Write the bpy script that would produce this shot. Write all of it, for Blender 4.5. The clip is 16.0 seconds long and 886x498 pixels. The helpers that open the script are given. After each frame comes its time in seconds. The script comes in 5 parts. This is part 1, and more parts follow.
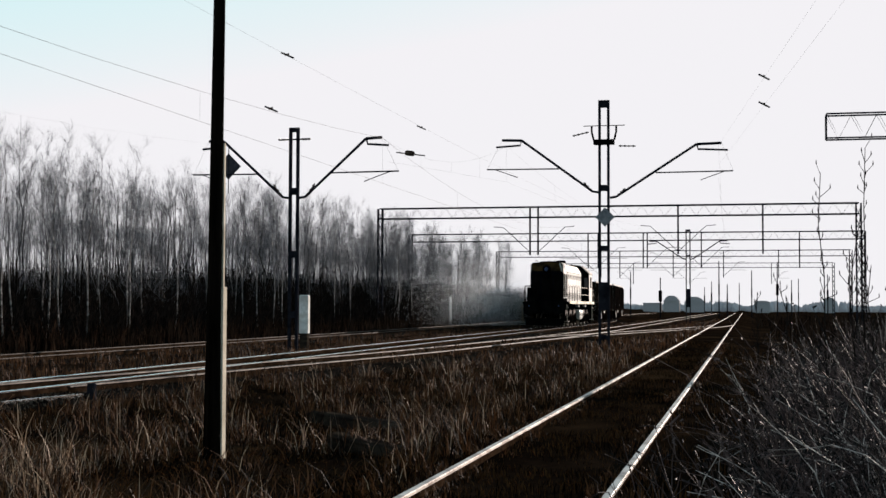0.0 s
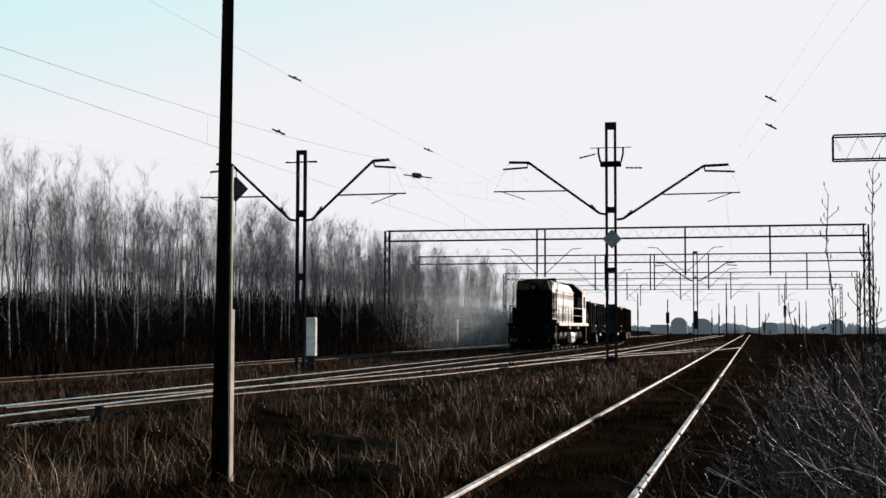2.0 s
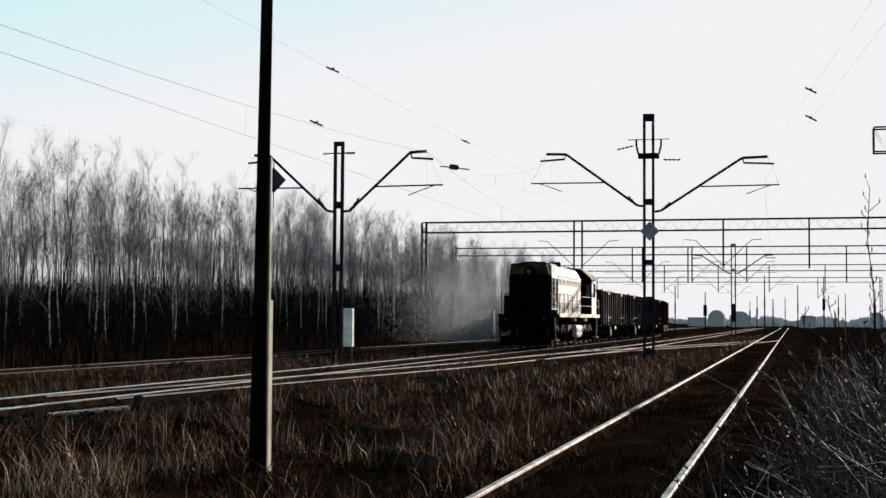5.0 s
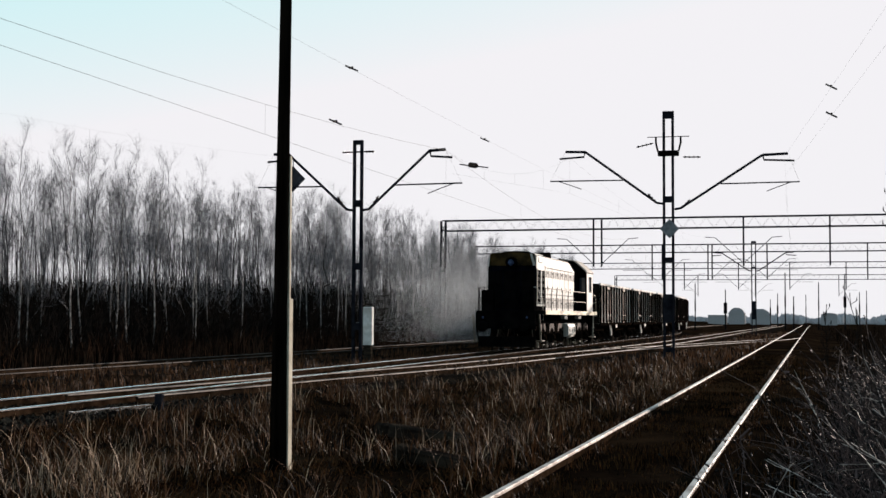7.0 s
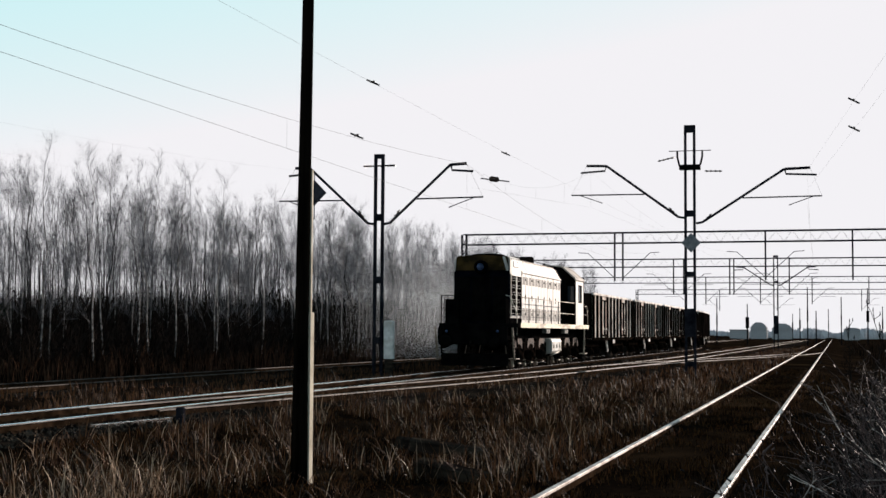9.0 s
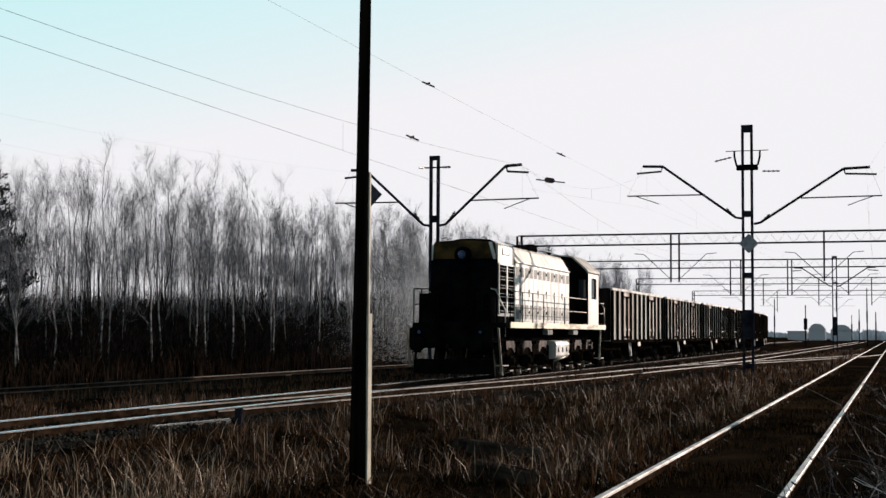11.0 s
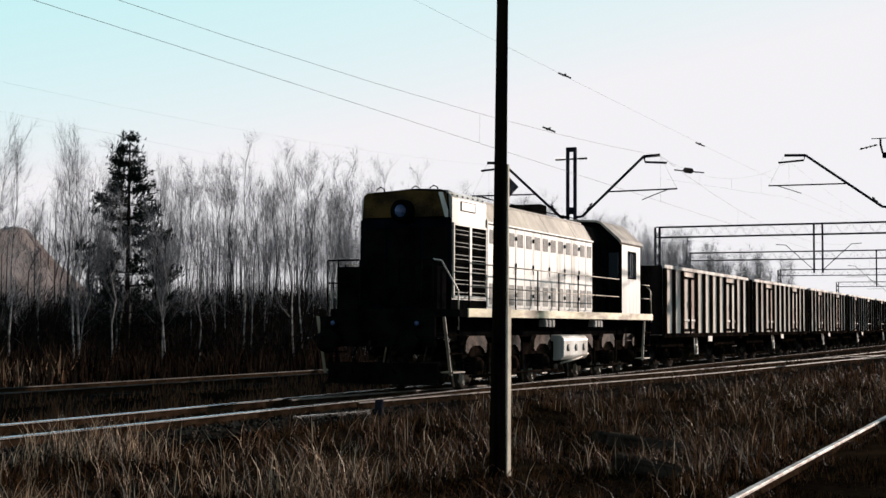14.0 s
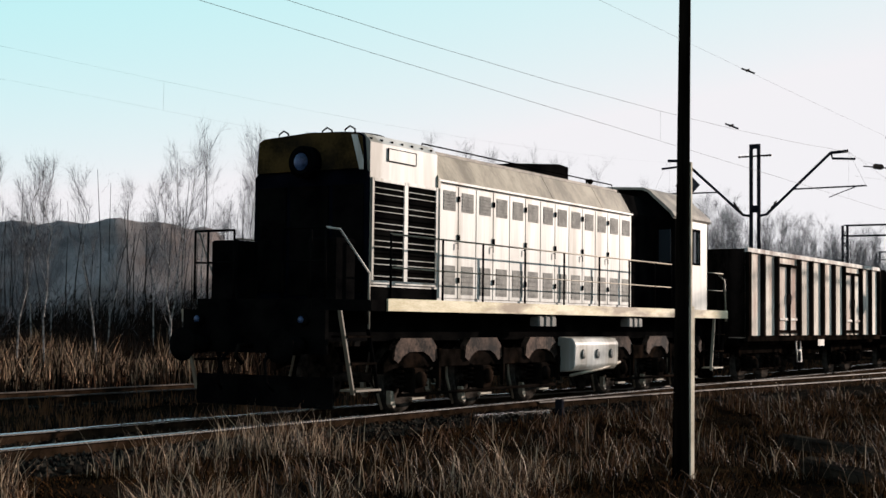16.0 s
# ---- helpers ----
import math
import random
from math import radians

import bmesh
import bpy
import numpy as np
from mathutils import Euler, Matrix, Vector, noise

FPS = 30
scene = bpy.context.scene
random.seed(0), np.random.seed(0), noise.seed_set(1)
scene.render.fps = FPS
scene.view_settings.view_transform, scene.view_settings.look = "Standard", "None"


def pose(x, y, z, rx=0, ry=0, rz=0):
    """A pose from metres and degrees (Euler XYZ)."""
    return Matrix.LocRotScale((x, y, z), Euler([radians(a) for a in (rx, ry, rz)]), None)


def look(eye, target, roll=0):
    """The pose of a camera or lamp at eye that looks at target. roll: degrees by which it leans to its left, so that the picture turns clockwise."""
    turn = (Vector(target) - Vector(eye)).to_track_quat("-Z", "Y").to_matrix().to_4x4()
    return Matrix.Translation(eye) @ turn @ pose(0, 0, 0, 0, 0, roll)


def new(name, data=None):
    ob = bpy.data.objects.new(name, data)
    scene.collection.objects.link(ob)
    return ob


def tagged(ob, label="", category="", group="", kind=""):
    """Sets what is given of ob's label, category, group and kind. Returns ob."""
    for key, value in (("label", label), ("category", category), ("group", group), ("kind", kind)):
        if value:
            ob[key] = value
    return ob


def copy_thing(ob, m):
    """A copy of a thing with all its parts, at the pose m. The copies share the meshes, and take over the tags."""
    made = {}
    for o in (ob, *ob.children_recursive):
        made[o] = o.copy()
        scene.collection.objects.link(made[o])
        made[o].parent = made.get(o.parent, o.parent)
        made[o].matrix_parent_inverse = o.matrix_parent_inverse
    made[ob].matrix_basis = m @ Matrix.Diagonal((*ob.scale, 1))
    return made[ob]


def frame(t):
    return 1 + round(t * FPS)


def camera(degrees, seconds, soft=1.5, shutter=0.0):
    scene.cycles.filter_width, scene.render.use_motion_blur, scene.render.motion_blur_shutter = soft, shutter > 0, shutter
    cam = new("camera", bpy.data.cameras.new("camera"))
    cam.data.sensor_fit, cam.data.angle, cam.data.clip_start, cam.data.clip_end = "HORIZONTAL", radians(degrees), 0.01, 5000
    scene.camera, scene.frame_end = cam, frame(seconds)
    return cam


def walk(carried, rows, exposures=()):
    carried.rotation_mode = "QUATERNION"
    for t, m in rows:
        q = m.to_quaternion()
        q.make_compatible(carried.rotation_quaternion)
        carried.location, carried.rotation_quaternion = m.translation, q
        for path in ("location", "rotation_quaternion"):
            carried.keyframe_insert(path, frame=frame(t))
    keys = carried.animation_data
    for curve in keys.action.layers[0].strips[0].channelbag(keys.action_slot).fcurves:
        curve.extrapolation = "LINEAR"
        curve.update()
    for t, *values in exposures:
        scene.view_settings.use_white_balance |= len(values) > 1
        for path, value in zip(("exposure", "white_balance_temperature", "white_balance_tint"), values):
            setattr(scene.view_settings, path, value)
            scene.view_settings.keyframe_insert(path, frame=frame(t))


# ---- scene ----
cam = camera(36.01, 16.0, soft=1.5)
# seconds, yaw to the left of the track, pitch, roll, in degrees
TURNS = [
    (0.0, 12.58, 2.38, 0.18),
    (0.5, 12.32, 2.31, 0.28),
    (1.0, 12.59, 2.75, 0.30),
    (1.5, 12.75, 3.23, 0.25),
    (2.0, 12.87, 3.31, 0.10),
    (2.5, 13.19, 3.36, 0.21),
    (3.0, 13.73, 3.22, 0.36),
    (3.5, 14.00, 3.23, 0.27),
    (4.0, 14.21, 3.07, 0.31),
    (6.5, 14.85, 2.89, 0.35),
    (7.0, 15.22, 2.87, 0.25),
    (7.5, 15.43, 3.20, -0.09),
    (8.0, 15.57, 3.24, 0.04),
    (8.5, 16.02, 3.26, 0.32),
    (9.0, 16.10, 3.45, 0.37),
    (11.3, 18.77, 3.59, 0.28),
    (11.5, 18.99, 3.78, 0.25),
    (12.0, 19.64, 3.33, 0.47),
    (12.5, 20.41, 3.16, 0.69),
    (13.0, 21.48, 3.11, 0.60),
    (13.5, 22.35, 3.20, 0.28),
    (14.0, 24.12, 3.14, 0.32),
    (14.5, 26.08, 3.17, 0.51),
    (15.0, 27.48, 3.04, 0.37),
    (15.5, 29.16, 3.19, 0.21),
    (16.0, 31.61, 3.05, 0.63),
]


def sway(t):
    """The way that the hand drifts to its left, in metres."""
    return float(np.interp(t, [0, 4, 9, 11.5, 13, 14.5, 16], [0.0, 0.02, 0.03, 0.075, 0.085, 0.1, 0.125]))


def view(t, yaw, pitch, roll):
    a, b, k = radians(yaw), radians(pitch), sway(t)
    eye = Vector((-0.92 * k, -0.38 * k, 1.42))
    ahead = Vector((-math.sin(a) * math.cos(b), math.cos(a) * math.cos(b), math.sin(b)))
    return look(eye, eye + ahead * 10, roll)


walk(cam, [(t, view(t, yaw, pitch, roll)) for t, yaw, pitch, roll in TURNS], exposures=[(0, 0.70, 6450, 22), (16, 0.70, 6450, 22)])

# ---- light ----
SUN_AZ, SUN_EL = 23.0, 12.0      # clockwise from the track's direction, and above the horizon
world = bpy.data.worlds.new("sky")
scene.world = world
world.use_nodes = True
sky = world.node_tree.nodes.new("ShaderNodeTexSky")
sky.sky_type, sky.sun_disc = "NISHITA", False
sky.sun_elevation, sky.sun_rotation = radians(SUN_EL), radians(SUN_AZ)
sky.air_density, sky.dust_density, sky.ozone_density = 0.9, 0.05, 1.0
back = world.node_tree.nodes["Background"]
back.inputs["Strength"].default_value = 0.15
haze = world.node_tree.nodes.new("ShaderNodeHueSaturation")
haze.inputs["Saturation"].default_value = 0.72
# the milky spring air holds the sky to one even white, a little greener where it thins out
milk, veil = world.node_tree.nodes.new("ShaderNodeVectorMath"), world.node_tree.nodes.new("ShaderNodeVectorMath")
milk.operation, veil.operation = "MULTIPLY", "MINIMUM"
milk.inputs[1].default_value, veil.inputs[1].default_value = (0.855, 1.155, 1.0), (3.50, 3.69, 3.55)
world.node_tree.links.new(sky.outputs[0], haze.inputs["Color"])
world.node_tree.links.new(haze.outputs[0], milk.inputs[0])
world.node_tree.links.new(milk.outputs[0], veil.inputs[0])
world.node_tree.links.new(veil.outputs[0], back.inputs[0])
sun = new("sun", bpy.data.lights.new("sun", "SUN"))
sun.data.energy, sun.data.angle, sun.data.color = 5.0, radians(0.5), (1.0, 0.90, 0.74)
sun.matrix_world = look((math.sin(radians(SUN_AZ)) * 50, math.cos(radians(SUN_AZ)) * 50, math.tan(radians(SUN_EL)) * 50), (0, 0, 0))


# ---- materials ----
def mat(name, a, b, rough=0.8, metal=0.0, scale=6.0, fine=60.0, bump=0.3, island=0.0, stretch=(1, 1, 1), c=None, spec=0.15, thin=0.0):
    """Two colours mixed by noise at two scales, a third in patches, with relief; island varies the loose pieces; thin lets light through."""
    m = bpy.data.materials.new(name)
    m.use_nodes = True
    nt = m.node_tree
    n, l = nt.nodes, nt.links
    p = n["Principled BSDF"]
    tc, mp = n.new("ShaderNodeTexCoord"), n.new("ShaderNodeMapping")
    mp.inputs["Scale"].default_value = stretch
    l.new(tc.outputs["Object"], mp.inputs[0])
    big, small = n.new("ShaderNodeTexNoise"), n.new("ShaderNodeTexNoise")
    for tex, s, d in ((big, scale, 5), (small, fine, 4)):
        tex.inputs["Scale"].default_value, tex.inputs["Detail"].default_value = s, d
        l.new(mp.outputs[0], tex.inputs[0])
    ramp = n.new("ShaderNodeValToRGB")
    ramp.color_ramp.elements[0].position, ramp.color_ramp.elements[1].position = 0.36, 0.66
    ramp.color_ramp.elements[0].color, ramp.color_ramp.elements[1].color = (*a, 1), (*b, 1)
    mix = n.new("ShaderNodeMath")
    mix.operation = "MULTIPLY_ADD"
    mix.inputs[1].default_value, mix.inputs[2].default_value = 0.35, -0.17
    l.new(small.outputs[0], mix.inputs[0])
    add = n.new("ShaderNodeMath")
    l.new(big.outputs[0], add.inputs[0])
    l.new(mix.outputs[0], add.inputs[1])
    last = add.outputs[0]
    if island:
        geo, more = n.new("ShaderNodeNewGeometry"), n.new("ShaderNodeMath")
        more.operation = "MULTIPLY_ADD"
        more.inputs[1].default_value = island
        l.new(geo.outputs["Random Per Island"], more.inputs[0])
        off = n.new("ShaderNodeMath")
        off.inputs[1].default_value = -island / 2
        l.new(last, off.inputs[0])
        l.new(off.outputs[0], more.inputs[2])
        last = more.outputs[0]
    l.new(last, ramp.inputs[0])
    col = ramp.outputs[0]
    if c:
        patch = n.new("ShaderNodeTexNoise")
        patch.inputs["Scale"].default_value, patch.inputs["Detail"].default_value = scale * 0.45, 6
        l.new(mp.outputs[0], patch.inputs[0])
        cut = n.new("ShaderNodeValToRGB")
        cut.color_ramp.elements[0].position, cut.color_ramp.elements[1].position = 0.52, 0.66
        l.new(patch.outputs[0], cut.inputs[0])
        blend = n.new("ShaderNodeMix")
        blend.data_type = "RGBA"
        blend.inputs[7].default_value = (*c, 1)
        l.new(cut.outputs[0], blend.inputs[0])
        l.new(col, blend.inputs[6])
        col = blend.outputs[2]
    l.new(col, p.inputs["Base Color"])
    p.inputs["Roughness"].default_value, p.inputs["Metallic"].default_value = rough, metal
    p.inputs["Specular IOR Level"].default_value = spec
    if bump:
        bp = n.new("ShaderNodeBump")
        bp.inputs["Strength"].default_value, bp.inputs["Distance"].default_value = bump, 0.02
        l.new(small.outputs[0], bp.inputs["Height"])
        l.new(bp.outputs[0], p.inputs["Normal"])
    if thin:
        glow, both = n.new("ShaderNodeBsdfTranslucent"), n.new("ShaderNodeMixShader")
        l.new(col, glow.inputs["Color"])
        both.inputs[0].default_value = thin
        l.new(p.outputs[0], both.inputs[1])
        l.new(glow.outputs[0], both.inputs[2])
        l.new(both.outputs[0], n["Material Output"].inputs["Surface"])
    return m


# soil is near black so that its colour holds the shade between blades
SOIL = mat("soil and dead grass darkened for shade", (0.002, 0.0014, 0.001), (0.011, 0.007, 0.0045), 1.0, scale=0.5, fine=9, bump=0.8, c=(0.022, 0.013, 0.007), spec=0.0)
BALLAST = mat("near-black ballast", (0.002, 0.0018, 0.0016), (0.012, 0.010, 0.008), 0.95, scale=4, fine=30, bump=0.9, spec=0.0)
STONE = mat("ballast stone", (0.004, 0.0034, 0.003), (0.045, 0.036, 0.028), 0.95, island=0.9, bump=0, spec=0.0)
GRASS = mat("dead grass blades", (0.002, 0.001, 0.0005), (0.098, 0.042, 0.017), 0.75, scale=1.1, fine=8, bump=0, island=0.9, spec=0.1, thin=0.08)
STRAW = mat("pale straw", (0.02, 0.012, 0.007), (0.50, 0.34, 0.22), 0.6, scale=0.8, fine=8, bump=0, island=0.9, spec=0.2, thin=0.1)
REED = mat("dry tan reeds", (0.03, 0.018, 0.010), (0.50, 0.31, 0.19), 0.7, scale=0.4, fine=6, bump=0, island=0.7, spec=0.1, thin=0.1)
SLEEPER = mat("weathered timber", (0.008, 0.006, 0.005), (0.038, 0.030, 0.022), 0.9, scale=3, fine=40, stretch=(0.4, 3, 3), spec=0.0)
RAIL_RUST = mat("rusty rail web", (0.008, 0.005, 0.003), (0.03, 0.018, 0.011), 0.85, scale=4, fine=50, spec=0.0)
RAIL_SHINE = mat("polished railhead", (0.74, 0.73, 0.71), (0.9, 0.89, 0.87), 0.2, 1.0, scale=3, fine=20, bump=0.04)
RAIL_SIDING = mat("worn siding railhead", (0.16, 0.125, 0.105), (0.48, 0.44, 0.40), 0.5, 0.7, scale=2.2, fine=16, bump=0.08)
RAIL_DULL = mat("dull railhead", (0.035, 0.028, 0.023), (0.16, 0.135, 0.115), 0.6, 0.5, scale=1.2, fine=12, bump=0.08)
RAIL_BROWN = mat("brown unused railhead", (0.02, 0.015, 0.012), (0.075, 0.06, 0.05), 0.75, 0.1, scale=1.2, fine=12, bump=0.08, spec=0.1)
STEEL = mat("steel in weathered dark paint", (0.005, 0.0055, 0.008), (0.018, 0.019, 0.024), 0.7, 0.0, scale=3, fine=40, bump=0.1, spec=0.0)
WOOD_POLE = mat("timber pole darkened for shade", (0.0015, 0.0012, 0.001), (0.008, 0.006, 0.0045), 0.9, scale=3, fine=25, stretch=(3, 3, 0.3), spec=0.0)
CONCRETE = mat("weathered concrete", (0.28, 0.24, 0.18), (0.48, 0.43, 0.34), 0.9, scale=3, fine=40)
WHITEWASH = mat("whitewashed concrete", (0.42, 0.41, 0.38), (0.68, 0.67, 0.63), 0.85, scale=4, fine=30, c=(0.4, 0.37, 0.32))
SIGN_DARK = mat("dark sign board", (0.015, 0.015, 0.02), (0.04, 0.04, 0.05), 0.6)
SIGN_GREY = mat("grey sign board", (0.10, 0.11, 0.12), (0.2, 0.21, 0.22), 0.6)
PORCELAIN = mat("brown porcelain", (0.02, 0.012, 0.01), (0.05, 0.03, 0.02), 0.25)
COPPER = mat("blackened copper wire", (0.02, 0.018, 0.016), (0.05, 0.045, 0.04), 0.6, 0.5, bump=0)
BARK_BIRCH = mat("birch bark", (0.05, 0.045, 0.042), (0.36, 0.33, 0.31), 0.7, scale=2.5, fine=20, stretch=(1, 1, 3), c=(0.015, 0.013, 0.012), spec=0.1)
# dark enough to hold the shade low in the wood as well
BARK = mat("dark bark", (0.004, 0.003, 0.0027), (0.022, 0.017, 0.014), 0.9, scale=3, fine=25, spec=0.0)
TWIG = mat("bare twigs", (0.03, 0.029, 0.032), (0.20, 0.193, 0.205), 0.7, island=0.7, bump=0, spec=0.15)
TWIG_PALE = mat("pale dry stems", (0.10, 0.08, 0.07), (0.55, 0.48, 0.43), 0.6, island=0.6, bump=0, spec=0.3)
NEEDLE = mat("pine needles", (0.003, 0.006, 0.005), (0.016, 0.024, 0.017), 0.8, island=0.5, bump=0, spec=0.04)
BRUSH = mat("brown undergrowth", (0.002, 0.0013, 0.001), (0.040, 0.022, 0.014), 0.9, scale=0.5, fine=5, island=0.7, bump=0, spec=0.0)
CREAM = mat("faded cream paint", (0.35, 0.345, 0.32), (0.50, 0.49, 0.455), 0.5, scale=4.0, fine=18, bump=0.05, stretch=(1, 1, 0.1), c=(0.20, 0.185, 0.15))
CREAM_DIRTY = mat("sooty cream paint", (0.15, 0.125, 0.09), (0.33, 0.285, 0.215), 0.55, scale=2, fine=22, bump=0.08, stretch=(1, 1, 0.3), c=(0.11, 0.09, 0.065))
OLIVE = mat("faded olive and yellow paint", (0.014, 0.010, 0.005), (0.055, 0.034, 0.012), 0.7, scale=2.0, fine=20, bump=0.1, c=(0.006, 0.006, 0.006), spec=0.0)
# both blacks lie below real paint: the shade on front and frame is included
BLACK_PAINT = mat("black paint darkened for shade", (0.0012, 0.0012, 0.0014), (0.0045, 0.0042, 0.004), 0.8, scale=2, fine=25, bump=0.1, spec=0.0)
NAVY = mat("blue-black paint darkened for shade", (0.0012, 0.0015, 0.0025), (0.0035, 0.004, 0.007), 0.8, scale=2, fine=25, bump=0.06, spec=0.0)
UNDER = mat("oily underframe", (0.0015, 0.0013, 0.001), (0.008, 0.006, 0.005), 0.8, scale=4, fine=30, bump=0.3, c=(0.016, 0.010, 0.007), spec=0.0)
SILL = mat("worn yellow sill", (0.42, 0.35, 0.2), (0.62, 0.55, 0.38), 0.6, scale=3, fine=30, stretch=(1, 0.5, 2), c=(0.2, 0.15, 0.09))
ROOF = mat("dusty roof sheet", (0.16, 0.14, 0.12), (0.32, 0.28, 0.23), 0.7, scale=2, fine=25)
VENT = mat("dusty vent mesh", (0.085, 0.085, 0.078), (0.175, 0.173, 0.155), 0.7, scale=5, fine=80)
LENS = mat("headlamp lens", (0.006, 0.012, 0.03), (0.04, 0.07, 0.14), 0.3, 0.2, bump=0)
WHEEL = mat("wheel steel", (0.008, 0.007, 0.006), (0.05, 0.042, 0.036), 0.8, 0.0, fine=30, spec=0.0)
# sheets carry the sunlit tone, ribs and ends the shadow tone, in their colours
WAGON_SIDE = mat("wagon sheet paled for sunlight", (0.38, 0.33, 0.28), (0.76, 0.68, 0.59), 0.85, scale=1.6, fine=20, stretch=(1, 1, 0.3), c=(0.32, 0.21, 0.17), spec=0.06)
WAGON_DARK = mat("rusty wagon frame darkened for shade", (0.003, 0.0025, 0.002), (0.018, 0.012, 0.010), 0.85, scale=3, fine=25, stretch=(1, 1, 0.4), spec=0.0)
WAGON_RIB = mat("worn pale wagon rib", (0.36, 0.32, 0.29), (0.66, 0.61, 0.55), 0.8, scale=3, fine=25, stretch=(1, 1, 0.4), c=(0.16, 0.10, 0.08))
GLASS = bpy.data.materials.new("cab glass")
GLASS.use_nodes = True
GLASS.node_tree.nodes["Principled BSDF"].inputs["Base Color"].default_value = (0.02, 0.025, 0.03, 1)
GLASS.node_tree.nodes["Principled BSDF"].inputs["Roughness"].default_value = 0.06
# distance haze is mixed into these two pale greys
HAZE = mat("distant wood with painted haze", (0.30, 0.31, 0.33), (0.45, 0.46, 0.48), 1.0, bump=0, island=0.3, spec=0)
HAZE_WALL = mat("distant wall with painted haze", (0.24, 0.245, 0.25), (0.36, 0.365, 0.37), 1.0, spec=0)
HILL = mat("spoil heap", (0.085, 0.08, 0.08), (0.25, 0.225, 0.22), 1.0, scale=0.25, fine=1.6, bump=0.6, c=(0.13, 0.095, 0.08), spec=0.03)


# ---- mesh building ----
class Mesh:
    def __init__(self):
        self.v, self.f, self.s = [], [], []

    def add(self, verts, faces, smooth=False):
        k = len(self.v)
        self.v += [tuple(p) for p in verts]
        self.f += [tuple(i + k for i in q) for q in faces]
        self.s += [smooth] * len(faces)
        return self

    def box(self, x0, x1, y0, y1, z0, z1):
        v = [(x, y, z) for z in (z0, z1) for y in (y0, y1) for x in (x0, x1)]
        return self.add(v, [(0, 2, 3, 1), (4, 5, 7, 6), (0, 1, 5, 4), (2, 6, 7, 3), (0, 4, 6, 2), (1, 3, 7, 5)])

    def slab(self, x0, x1, y0, y1, z0, z1, c=0.02):
        """A box with its four long edges and its top chamfered."""
        q = [(x0 + c, y0), (x1 - c, y0), (x1, y0 + c), (x1, y1 - c), (x1 - c, y1), (x0 + c, y1), (x0, y1 - c), (x0, y0 + c)]
        mx, my = (x0 + x1) / 2, (y0 + y1) / 2
        top = [(x - math.copysign(c, x - mx), y - math.copysign(c, y - my)) for x, y in q]
        v = [(*p, z0) for p in q] + [(*p, z1 - c) for p in q] + [(*p, z1) for p in top]
        f = [tuple(range(7, -1, -1)), tuple(range(16, 24))]
        for r in (0, 8):
            f += [(r + i, r + (i + 1) % 8, r + 8 + (i + 1) % 8, r + 8 + i) for i in range(8)]
        return self.add(v, f)

    def prism(self, profile, axis, a, b):
        """A closed outline carried along an axis: 'y' takes (x, z), 'x' takes (y, z), 'z' takes (x, y)."""
        put = {"y": lambda u, w, k: (u, k, w), "x": lambda u, w, k: (k, u, w), "z": lambda u, w, k: (u, w, k)}[axis]
        n = len(profile)
        v = [put(u, w, a) for u, w in profile] + [put(u, w, b) for u, w in profile]
        f = [tuple(range(n)), tuple(range(2 * n - 1, n - 1, -1))]
        f += [(i, i + n, (i + 1) % n + n, (i + 1) % n) for i in range(n)]
        return self.add(v, f)

    def tube(self, points, r, n=8, r1=None, caps=True):
        """A round bar along a line of points, tapering from r to r1."""
        pts = [Vector(p) for p in points]
        r1 = r if r1 is None else r1
        v, f, m = [], [], len(pts)
        for i, p in enumerate(pts):
            d = (pts[min(i + 1, m - 1)] - pts[max(i - 1, 0)]).normalized()
            u = d.cross(Vector((0, 0, 1)) if abs(d.z) < 0.9 else Vector((1, 0, 0))).normalized()
            w = u.cross(d)
            k = r + (r1 - r) * i / max(m - 1, 1)
            v += [p + (u * math.cos(a) + w * math.sin(a)) * k for a in (2 * math.pi * j / n for j in range(n))]
        for i in range(m - 1):
            f += [(i * n + j, i * n + (j + 1) % n, (i + 1) * n + (j + 1) % n, (i + 1) * n + j) for j in range(n)]
        self.add(v, f, n > 5)
        if caps:
            k = len(self.v) - len(v)
            self.f += [tuple(k + j for j in range(n - 1, -1, -1)), tuple(k + (m - 1) * n + j for j in range(n))]
            self.s += [False, False]
        return self

    def turned(self, profile, centre, axis="z", n=16):
        """A profile of (radius, along) turned round an axis through centre."""
        v, f, m = [], [], len(profile)
        for r, h in profile:
            for j in range(n):
                a = 2 * math.pi * j / n
                c, s = r * math.cos(a), r * math.sin(a)
                v.append(Vector(centre) + Vector({"z": (c, s, h), "x": (h, c, s), "y": (c, h, s)}[axis]))
        for i in range(m - 1):
            f += [(i * n + j, i * n + (j + 1) % n, (i + 1) * n + (j + 1) % n, (i + 1) * n + j) for j in range(n)]
        return self.add(v, f + [tuple(range(n)), tuple(range((m - 1) * n, m * n))], True)

    def done(self, name, material):
        me = bpy.data.meshes.new(name)
        me.from_pydata(self.v, [], self.f)
        me.polygons.foreach_set("use_smooth", self.s)
        me.materials.append(material)
        me.update()
        bm = bmesh.new()
        bm.from_mesh(me)
        if len(bm.faces) < 4000:
            bmesh.ops.recalc_face_normals(bm, faces=bm.faces)
            bm.to_mesh(me)
        bm.free()
        return me


def part(name, m, material, parent, label="", at=None, bevel=0.0):
    ob = new(name, m.done(name, material) if isinstance(m, Mesh) else m)
    ob.parent = parent
    if at is not None:
        ob.matrix_basis = at if isinstance(at, Matrix) else Matrix.Translation(at)
    if label:
        ob["label"] = label
    if bevel:
        b = ob.modifiers.new("edge", "BEVEL")
        b.width, b.segments, b.limit_method = bevel, 2, "ANGLE"
    return ob


